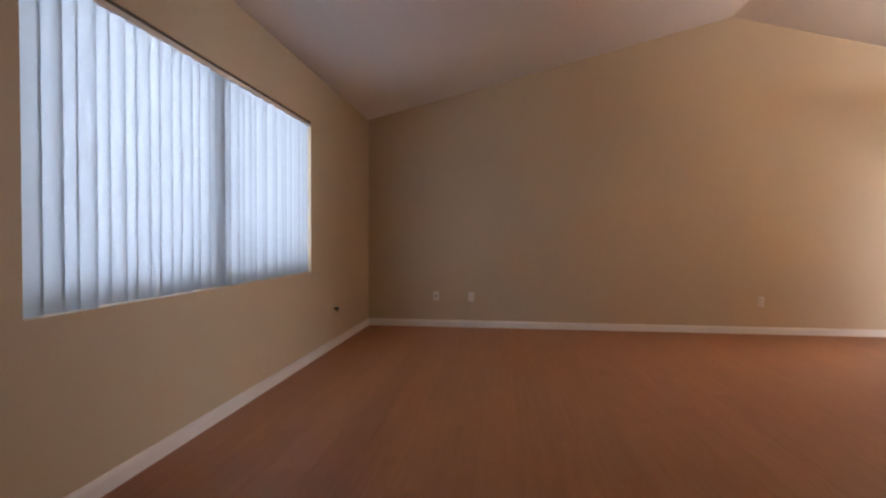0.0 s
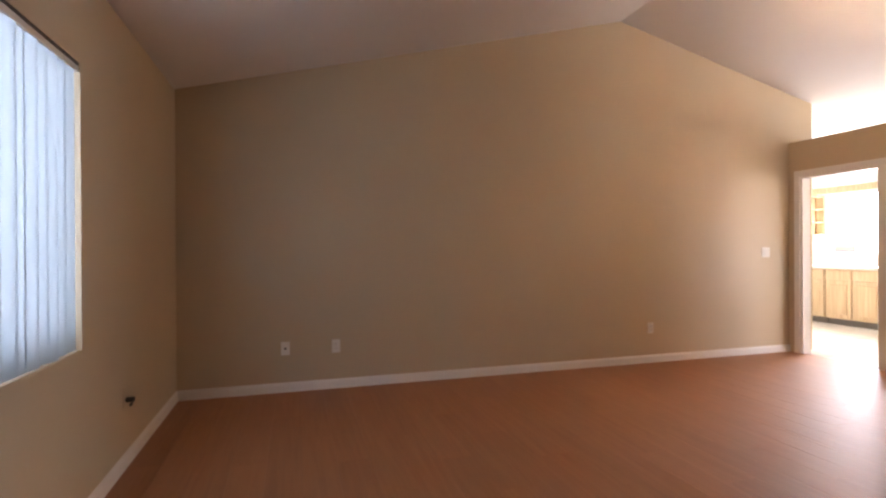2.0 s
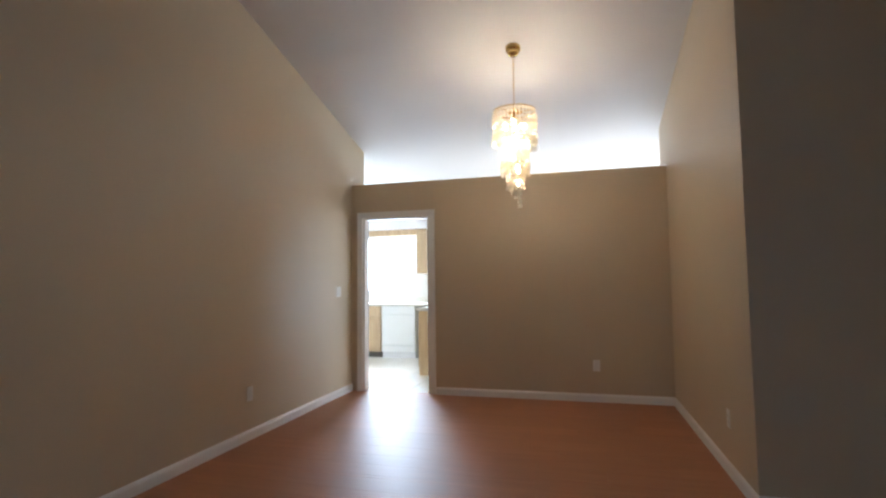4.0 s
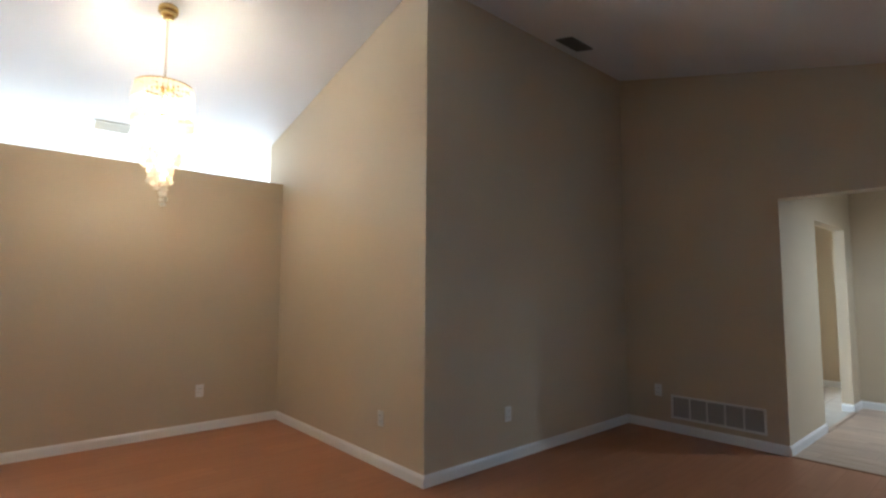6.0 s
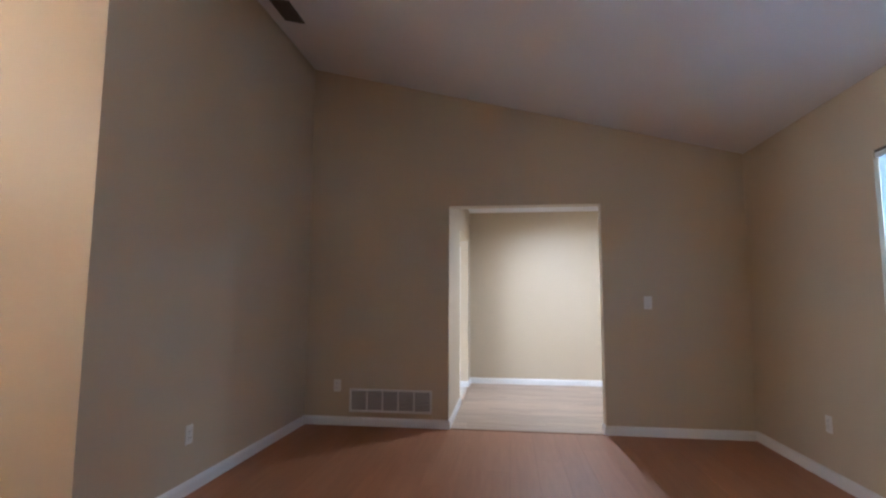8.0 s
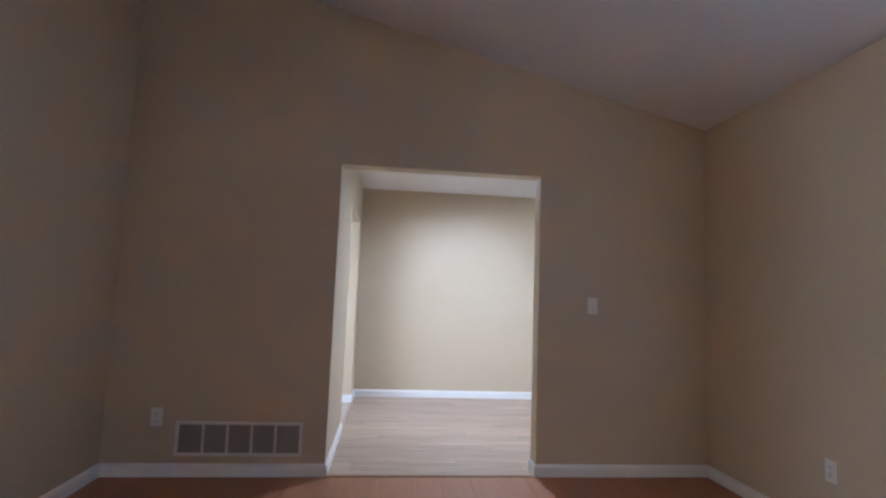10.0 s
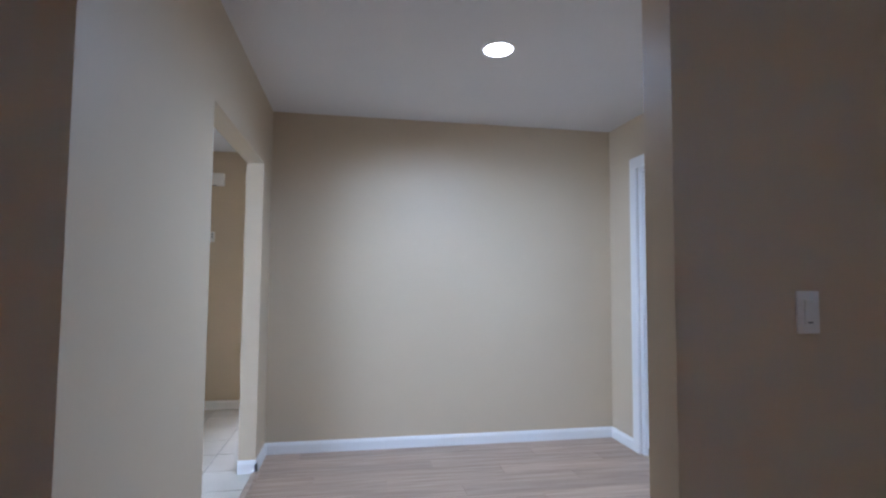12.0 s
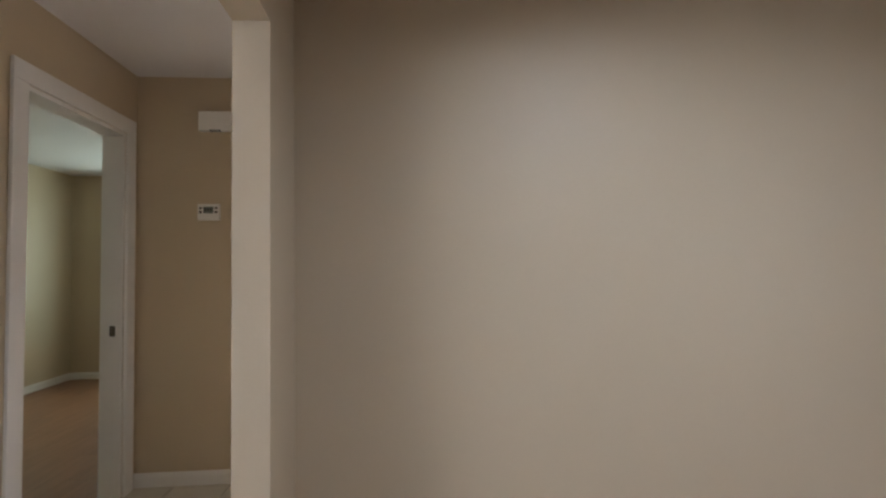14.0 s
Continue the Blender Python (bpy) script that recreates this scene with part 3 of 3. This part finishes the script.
first = outlet((1.277, LY, 0.372), 180)
for x, y, z, rz in ((4.573, LY, 0.368, 180), (BX, 3.415, 0.372, 90), (4.61, CY, 0.36, 0), (DX, 1.82, 0.358, 90), (3.771, 0, 0.37, 0), (0, 1.03, 0.38, -90)):
    copy_thing(first, pose(x, y, z, 0, 0, rz))
jk = thing("phone_plate", (0.848, LY, 0.375), "white wall plate with a small dark jack", "wall plate", rz=180)
part("plate", B(-0.036, 0.036, 0, 0.006, -0.058, 0.058, bevel=0.003), PLASTIC, jk)
part("jack", B(-0.009, 0.009, 0.006, 0.01, -0.008, 0.008), VENTDARK, jk, "dark jack")
jk = thing("cable_plate", (0, 4.885, 0.40), "tan cable plate with a dark coaxial plug", "wall plate", rz=-90)
part("plate", B(-0.036, 0.036, 0, 0.006, -0.058, 0.058, bevel=0.003), PAINT, jk, "tan painted plate")
pl = part("plug", B(-0.014, 0.014, 0.006, 0.05, -0.032, -0.006, bevel=0.004), DARK, jk, "black plug")
part("cable", B(-0.005, 0.03, 0.03, 0.042, -0.05, -0.036, bevel=0.004), DARK, pl, "stub of black cable")


def switch(loc, rz, w=0.036, label="white rocker light switch on tan wall"):
    ob = thing("light_switch", loc, label, "light switch", "light switches", rz=rz)
    part("plate", B(-w, w, 0, 0.006, -0.058, 0.058, bevel=0.003), PLASTIC, ob)
    n = 2 if w > 0.05 else 1
    for i in range(n):
        x = (i - (n - 1) / 2) * 0.046
        r = part("rocker", B(x - 0.016, x + 0.016, 0.006, 0.011, -0.033, 0.033, bevel=0.003), PLASTIC, ob)
        part("mark", B(x - 0.008, x + 0.008, 0.011, 0.0115, -0.029, -0.026), DARK, r)
    return ob


switch((6.155, LY, 1.165), 180, 0.058, "white double rocker switch near the kitchen door")
switch((0.87, 0, 1.18), 0)
switch((6.70, LY, 1.165), 180)

# ---- air grilles ----
gr = thing("return_air_grille", (3.247, 0, 0.237), "large white return air grille in five bays", "air grille", rz=0)
GW, GH = 0.40, 0.108
part("backing", B(-GW + 0.01, GW - 0.01, 0.0005, 0.002, -GH + 0.01, GH - 0.01), VENTDARK, gr)
for a in ((-GW, GW, GH - 0.02, GH), (-GW, GW, -GH, -GH + 0.02), (-GW, -GW + 0.02, -GH + 0.02, GH - 0.02), (GW - 0.02, GW, -GH + 0.02, GH - 0.02)):
    part("frame", B(a[0], a[1], 0, 0.012, a[2], a[3], bevel=0.003), GREYMETAL, gr)
for i in range(1, 5):
    x = -GW + 0.02 + i * (2 * GW - 0.04) / 5
    part("bar", B(x - 0.007, x + 0.007, 0, 0.011, -GH + 0.02, GH - 0.02), GREYMETAL, gr)
slat = None
for i in range(14):
    z = -GH + 0.028 + i * (2 * GH - 0.056) / 13
    if slat is None:
        slat = part("louvre", prism(bmesh.new(), [(0.003, -0.004), (0.009, 0.002), (0.009, 0.0035), (0.003, -0.0025)], -GW + 0.02, GW - 0.02, "X"), GREYMETAL, gr)
        slat.location.z = z
    else:
        s = new("louvre", slat.data)
        s.parent, s.location = gr, (0, 0, z)


def ceiling_register(x, y, mat, label, slope):
    ob = thing("ceiling_register", (x, y, roof(x)), label, "ceiling vent")
    ob.rotation_euler = (0, slope, 0)
    part("backing", B(-0.07, 0.07, -0.14, 0.14, -0.004, -0.002), DARK, ob)
    for a in ((-0.09, 0.09, -0.16, -0.14), (-0.09, 0.09, 0.14, 0.16), (-0.09, -0.07, -0.14, 0.14), (0.07, 0.09, -0.14, 0.14)):
        part("frame", B(*a, -0.012, 0.0, bevel=0.003), mat, ob)
    for i in range(6):
        u = -0.058 + i * 0.0232
        part("blade", prism(bmesh.new(), [(u - 0.008, -0.004), (u + 0.006, -0.013), (u + 0.008, -0.012), (u - 0.006, -0.003)], -0.14, 0.14), mat, ob)
    return ob


ceiling_register(3.88, 1.15, VENTDARK, "dark brown metal ceiling register on sloping ceiling", -math.atan(SLOPE))
ceiling_register(7.08, 4.15, GREYMETAL, "pale metal ceiling register over the ledge", math.atan(SLOPE))

# ---- hall fittings ----
ch = thing("door_chime", (3.44, HY, 2.21), "white door chime box on hall wall", "door chime")
part("cover", B(-0.10, 0.10, 0, 0.05, -0.055, 0.065, bevel=0.006), PLASTIC, ch)
for i in range(4):
    part("vent_slot", B(-0.03 + i * 0.017, -0.022 + i * 0.017, 0.012, 0.052, -0.0565, -0.05), DARK, ch)
th = thing("thermostat", (3.484, HY, 1.652), "white wall thermostat with a grey display", "thermostat")
part("body", B(-0.066, 0.066, 0, 0.028, -0.05, 0.052, bevel=0.006), PLASTIC, th)
part("display", B(-0.03, 0.03, 0.028, 0.0295, -0.008, 0.034), SCREEN, th, "grey liquid crystal display")
for x in (-0.047, 0.047):
    for z in (0.0, 0.024):
        part("button", B(x - 0.008, x + 0.008, 0.028, 0.031, z - 0.007, z + 0.007), VENTDARK, th)
for i in range(3):
    part("digit", B(-0.02 + i * 0.016, -0.01 + i * 0.016, 0.0295, 0.030, 0.004, 0.024), DARK, th)

dl = thing("recessed_downlight", (1.343, -1.36, FZ), "lit round recessed ceiling downlight with white trim", "downlight")
bm = bmesh.new()
tube(bm, 0.098, 0.098, -0.006, 0.0, seg=40)
part("trim_ring", bm, PLASTIC, dl)
bm = bmesh.new()
tube(bm, 0.075, 0.075, -0.009, -0.006, seg=40)
part("lens", bm, LED, dl, "glowing frosted lens")

# ---- chandelier ----
CX, CYY = 5.31, 4.08
TOP = roof(CX)
cl = thing("chandelier", (CX, CYY, TOP), "lit brass chandelier with tiers of hanging shell strands", "chandelier")
bm = bmesh.new()
tube(bm, 0.03, 0.065, -0.075, -0.03)
tube(bm, 0.065, 0.068, -0.03, 0.02)
part("canopy", bm, BRASS, cl, "polished brass ceiling canopy", True)
bm = bmesh.new()
n_link = 24
for i in range(n_link):
    m = Matrix.Translation((0, 0, -0.085 - i * 0.0205)) @ Matrix.Rotation(radians(90 * (i % 2)), 4, "Z") @ Matrix.Rotation(radians(90), 4, "X") @ Matrix.Diagonal((0.75, 1.25, 1, 1))
    seg, ring = 10, 5
    vs = [[bm.verts.new(m @ Vector(((0.010 + 0.0022 * math.cos(b)) * math.cos(a), (0.010 + 0.0022 * math.cos(b)) * math.sin(a), 0.0022 * math.sin(b)))) for b in (2 * math.pi * q / ring for q in range(ring))] for a in (2 * math.pi * p / seg for p in range(seg))]
    for p in range(seg):
        for q in range(ring):
            bm.faces.new((vs[p][q], vs[(p + 1) % seg][q], vs[(p + 1) % seg][(q + 1) % ring], vs[p][(q + 1) % ring]))
part("chain", bm, BRASS, cl, "brass chain", True)
ZT = -0.085 - n_link * 0.0205      # top ring
tiers = ((0.185, 0.0, 0.33, 36), (0.118, -0.24, 0.34, 23), (0.076, -0.46, 0.27, 15))


def strand_mesh(length):
    """Little shell squares threaded one under another."""
    bm = bmesh.new()
    n = max(2, int(length / 0.034))
    for i in range(n):
        z = -0.017 - i * 0.034
        m = Matrix.Translation((0, 0, z)) @ Matrix.Rotation(radians(37 * i), 4, "Z")
        g = bmesh.ops.create_cone(bm, cap_ends=True, segments=8, radius1=0.0165, radius2=0.0165, depth=0.002)
        bmesh.ops.transform(bm, matrix=m @ Matrix.Rotation(radians(90), 4, "X"), verts=g["verts"])
    return mesh_of("shell_strand", bm, SHELL)


cache = {}
for r, z0, length, count in tiers:
    bm = bmesh.new()
    tube(bm, r, r, ZT + z0 - 0.004, ZT + z0 + 0.006, seg=40, caps=False)
    bmesh.ops.solidify(bm, geom=bm.faces[:], thickness=0.004)
    part("ring", bm, BRASS, cl, "brass hanging ring")
    for i in range(count):
        a = 2 * math.pi * i / count
        drop = round(length - 0.03 * (i % 3 == 1), 3)
        if drop not in cache:
            cache[drop] = strand_mesh(drop)
        ob = new("shell_strand", cache[drop])
        ob.parent = cl
        ob.matrix_basis = pose(r * math.cos(a), r * math.sin(a), ZT + z0, 0, 0, math.degrees(a) + 90)
for i in range(12):        # spiral tail
    a = 2 * math.pi * i / 12
    drop = round(0.12 + 0.016 * i, 3)
    if drop not in cache:
        cache[drop] = strand_mesh(drop)
    ob = new("shell_strand", cache[drop])
    ob.parent = cl
    ob.matrix_basis = pose(0.045 * math.cos(a), 0.045 * math.sin(a), ZT - 0.58, 0, 0, math.degrees(a) + 90)
bm = bmesh.new()
for a in range(0, 180, 45):
    g = bmesh.ops.create_cube(bm, size=1.0)
    bmesh.ops.transform(bm, matrix=Matrix.Translation((0, 0, ZT + 0.0)) @ Matrix.Rotation(radians(a), 4, "Z") @ Matrix.Diagonal((0.36, 0.006, 0.006, 1)), verts=g["verts"])
tube(bm, 0.012, 0.012, ZT - 0.2, ZT + 0.03, seg=12)
# Added hub plate: blocks the bulbs so the ceiling darkens round the canopy.
tube(bm, 0.062, 0.07, ZT - 0.012, ZT - 0.002, seg=24)
part("spider", bm, BRASS, cl, "brass arms holding the rings, with an added plate that shades the ceiling")
for i in range(8):
    a = 2 * math.pi * i / 8
    bm = bmesh.new()
    bmesh.ops.create_uvsphere(bm, u_segments=12, v_segments=8, radius=0.02, matrix=Matrix.Translation(((0.08 - 0.045 * (i % 2)) * math.cos(a), (0.08 - 0.045 * (i % 2)) * math.sin(a), ZT - 0.13 - (i % 2) * (0.14 + 0.05 * i))) @ Matrix.Diagonal((1, 1, 1.7, 1)))
    part("bulb", bm, BULB, cl, "lit candle bulb", True)

# ---- kitchen ----
kw = thing("window_3", (9.72, KWIN[0], KWIN[2]), "bright kitchen window with white frame", "window", kind="structure")
KW, KH = KWIN[1] - KWIN[0], KWIN[3] - KWIN[2]
for nm, a in (("window_frame", (0, 0.05, 0, KH)), ("window_frame", (KW - 0.05, KW, 0, KH)), ("window_frame", (0.05, KW - 0.05, 0, 0.05)), ("window_frame", (0.05, KW - 0.05, KH - 0.05, KH)), ("mullion", (KW / 2 - 0.025, KW / 2 + 0.025, 0.05, KH - 0.05))):
    part(nm, B(-0.03, 0.03, a[0], a[1], a[2], a[3]), ALU, kw)
for a, b in ((0.05, KW / 2 - 0.025), (KW / 2 + 0.025, KW - 0.05)):
    part("pane", B(-0.004, 0.004, a, b, 0.05, KH - 0.05), PANE, kw).visible_shadow = False


# Sliding door out of view, added round the fill lamp's opening.
sd = thing("glass_sliding_door", (9.72, SLIDER[0], 0.02), "white framed glass sliding door, unseen, added to bring in daylight", "sliding door", kind="structure")
for a, b in ((0, 0.06), (1.77, 1.83), (3.54, 3.6)):
    part("stile", B(-0.03, 0.03, a, b, 0, 2.08), ALU, sd)
for a, b in ((0.06, 1.77), (1.83, 3.54)):
    part("rail", B(-0.03, 0.03, a, b, 0, 0.06), ALU, sd)
    part("rail", B(-0.03, 0.03, a, b, 2.02, 2.08), ALU, sd)
    part("pane", B(-0.004, 0.004, a, b, 0.06, 2.02), PANE, sd).visible_shadow = False


def base_unit(y, w, doors, label):
    """Base cabinet facing the dining room: drawer fronts over doors on a dark plinth."""
    ob = thing("base_cabinet", (9.05, y, 0), label, "cabinet", "kitchen base cabinets")
    part("body", B(0, 0.6, 0, w, 0.1, 0.87), CABINET, ob)
    part("plinth", B(0.06, 0.6, 0, w, 0, 0.1), VENTDARK, ob, "dark recessed plinth")
    for i in range(doors):
        a, b = w * i / doors + 0.012, w * (i + 1) / doors - 0.012
        part("drawer_front", B(-0.019, 0, a, b, 0.71, 0.85, bevel=0.004), CABINET, ob)
        d = part("door", B(-0.019, 0, a, b, 0.115, 0.695, bevel=0.004), CABINET, ob)
        part("panel", B(-0.026, -0.017, a + 0.06, b - 0.06, 0.175, 0.635, bevel=0.006), CABINET, d)
    return ob


base_unit(6.83, 0.82, 2, "honey oak sink base cabinet under the window")
base_unit(7.66, 0.78, 2, "honey oak base cabinet beside the sink unit")
dw = thing("dishwasher", (9.05, 6.22, 0), "white built-in dishwasher beside the sink cabinet", "dishwasher")
part("body", B(0, 0.6, 0, 0.6, 0.1, 0.87), ENAMEL, dw)
part("door", B(-0.025, 0, 0.005, 0.595, 0.22, 0.72, bevel=0.006), ENAMEL, dw)
cp = part("control_panel", B(-0.03, 0, 0.005, 0.595, 0.73, 0.86, bevel=0.006), ENAMEL, dw)
part("handle", B(-0.045, -0.03, 0.15, 0.45, 0.74, 0.76, bevel=0.004), ENAMEL, cp)
part("kick_panel", B(0.03, 0.6, 0.005, 0.595, 0.0, 0.1), STEEL, dw, "grey kick panel")
part("lower_panel", B(-0.02, 0, 0.005, 0.595, 0.11, 0.205, bevel=0.004), ENAMEL, dw)
wt = thing("worktop", (9.02, 5.5, 0.872), "pale laminate worktop under the kitchen window", "worktop")
part("slab", B(-0.01, 0.63, 0.05, 2.9, 0, 0.04, bevel=0.006), COUNTER, wt)
part("upstand", B(0.61, 0.63, 0.05, 2.9, 0.04, 0.14, bevel=0.004), COUNTER, wt)
fc = thing("kitchen_tap", (9.52, 6.95, 0.912), "chrome arched kitchen tap on the worktop", "tap")
bm = bmesh.new()
tube(bm, 0.025, 0.02, 0, 0.05, seg=16)
tube(bm, 0.012, 0.012, 0.05, 0.2, seg=12)
part("column", bm, STEEL, fc, smooth=True)
part("spout", B(-0.2, 0.012, -0.011, 0.011, 0.19, 0.213, bevel=0.006), STEEL, fc)
part("lever", B(-0.01, 0.01, 0.03, 0.1, 0.05, 0.062, bevel=0.004), STEEL, fc)


def end_run(z0, z1, depth, nm, label):
    """A run of units along the south side whose oak end panel faces the doorway."""
    ob = thing(nm, (7.6, 5.08, z0), label, "cabinet")
    part("body", B(0.02, 2.0, 0, depth, 0.0 if z0 > 1 else 0.1, z1 - z0), CABINET, ob)
    part("end_panel", B(0, 0.02, 0, depth, 0, z1 - z0, bevel=0.003), CABINET, ob)
    for i in range(3):
        a = 0.03 + i * 0.655
        d = part("door", B(a, a + 0.64, depth, depth + 0.019, 0.0 if z0 > 1 else 0.11, z1 - z0 - 0.012, bevel=0.004), CABINET, ob)
        part("panel", B(a + 0.06, a + 0.58, depth + 0.017, depth + 0.026, 0.17, z1 - z0 - 0.07, bevel=0.006), CABINET, d)
    return ob


end_run(0.0, 0.87, 0.62, "base_cabinet", "honey oak base cabinet run with a plain end panel")
end_run(1.42, 2.18, 0.34, "wall_cabinet", "honey oak wall cabinet run with a plain end panel")
solid("wall_kitchen_partition", B(7.4, 9.65, 4.96, 5.08, -0.05, 2.18), KPAINT, "pale kitchen partition wall behind the cabinets", "wall")
wt = thing("worktop", (7.6, 5.08, 0.872), "pale laminate worktop on the oak base run", "worktop")
part("slab", B(-0.03, 1.40, 0, 0.65, 0, 0.04, bevel=0.006), COUNTER, wt)


def wall_unit(y, w, label):
    ob = thing("wall_cabinet", (9.33, y, 1.42), label, "cabinet", "kitchen wall cabinets")
    part("body", B(0, 0.32, 0, w, 0, 0.78), CABINET, ob)
    d = part("door", B(-0.019, 0, 0.01, w - 0.01, 0.01, 0.77, bevel=0.004), CABINET, ob)
    part("panel", B(-0.026, -0.017, 0.07, w - 0.07, 0.07, 0.71, bevel=0.006), CABINET, d)
    return ob


wall_unit(8.25, 0.195, "honey oak wall cabinet beside the kitchen window")
wall_unit(5.70, 0.58, "honey oak wall cabinet beside the kitchen window")
va = thing("window_valance", (9.345, 6.29, 2.09), "honey oak valance board over the kitchen window", "valance")
part("board", B(0, 0.02, 0, 1.95, 0, 0.108, bevel=0.003), CABINET, va)
sh = thing("corner_shelf", (9.33, 8.11, 1.42), "honey oak open shelf with rounded boards beside the window", "shelf")
part("back_board", B(0.30, 0.318, 0, 0.135, 0, 0.67), CABINET, sh)
for z in (0.0, 0.21, 0.43, 0.65):
    arc = [(0.30 - 0.28 * math.sin(radians(a)), 0.135 - 0.13 * math.cos(radians(a))) for a in range(0, 91, 10)]
    part("shelf_board", prism(bmesh.new(), [(0.30, 0.135)] + arc, z, z + 0.018, "Z"), CABINET, sh)

# ---- floor pieces ----
def pieces(parent, name, mat, x0, x1, y0, y1, w, length, along, thick, gap, stagger=True, top=0.0, holes=()):
    """Boards or tiles laid over an oblong, each an object; alike ones share a mesh."""
    shapes = {}
    u0, u1, v0, v1 = (x0, x1, y0, y1) if along == "Y" else (y0, y1, x0, x1)
    row, u = 0, u0
    while u < u1 - 1e-3:
        ue = min(u + w, u1)
        v = v0 - (length * ((row * 0.37) % 1.0) if stagger else 0.0)
        while v < v1 - 1e-3:
            a, b = max(v, v0), min(v + length, v1)
            v += length
            if b - a < 0.02 or ue - u < 0.01:
                continue
            key = (round(ue - u, 3), round(b - a, 3))
            if key not in shapes:
                du, dv = key[0] - gap, key[1] - gap
                sx, sy = (du, dv) if along == "Y" else (dv, du)
                c = min(0.0012, gap * 0.6)
                bm = bmesh.new()
                lo = [bm.verts.new((sx / 2 * i, sy / 2 * j, -thick)) for i, j in ((-1, -1), (1, -1), (1, 1), (-1, 1))]
                mi = [bm.verts.new((sx / 2 * i, sy / 2 * j, -c)) for i, j in ((-1, -1), (1, -1), (1, 1), (-1, 1))]
                hi = [bm.verts.new(((sx / 2 - c) * i, (sy / 2 - c) * j, 0)) for i, j in ((-1, -1), (1, -1), (1, 1), (-1, 1))]
                bm.faces.new(hi)
                for s, t in ((lo, mi), (mi, hi)):
                    for k in range(4):
                        bm.faces.new((s[k], s[(k + 1) % 4], t[(k + 1) % 4], t[k]))
                shapes[key] = mesh_of(name, bm, mat)
            ob = new(name, shapes[key])
            ob.parent = parent
            cu, cv = (u + ue) / 2, (a + b) / 2
            ob.location = (cu, cv, top) if along == "Y" else (cv, cu, top)
        u, row = ue, row + 1


pieces(FLOOR, "plank", LAMINATE, 0.0, DX, 0.0, LY, 0.193, 1.215, "Y", 0.0115, 0.0008)
pieces(FLOOR, "plank", LAMINATE, DX, BX + 0.06, CY, LY, 0.193, 1.215, "Y", 0.0115, 0.0008)
pieces(FOYFLOOR, "plank", VINYL, 0.0, HX, GY, 0.0, 0.15, 1.22, "X", 0.011, 0.001, top=-0.001)
pieces(HALLFLOOR, "tile", TILE, HX, BEDX + 0.1, HY, -0.2, 0.33, 0.33, "Y", 0.007, 0.007, False)
pieces(KITFLOOR, "tile", TILE, BX + 0.06, 9.65, 4.86, 8.45, 0.33, 0.33, "Y", 0.007, 0.006, False)
pieces(BEDFLOOR, "plank", BEDWOOD, BEDX + 0.1, 6.35, -7.4, -2.1, 0.193, 1.215, "Y", 0.0115, 0.0008)
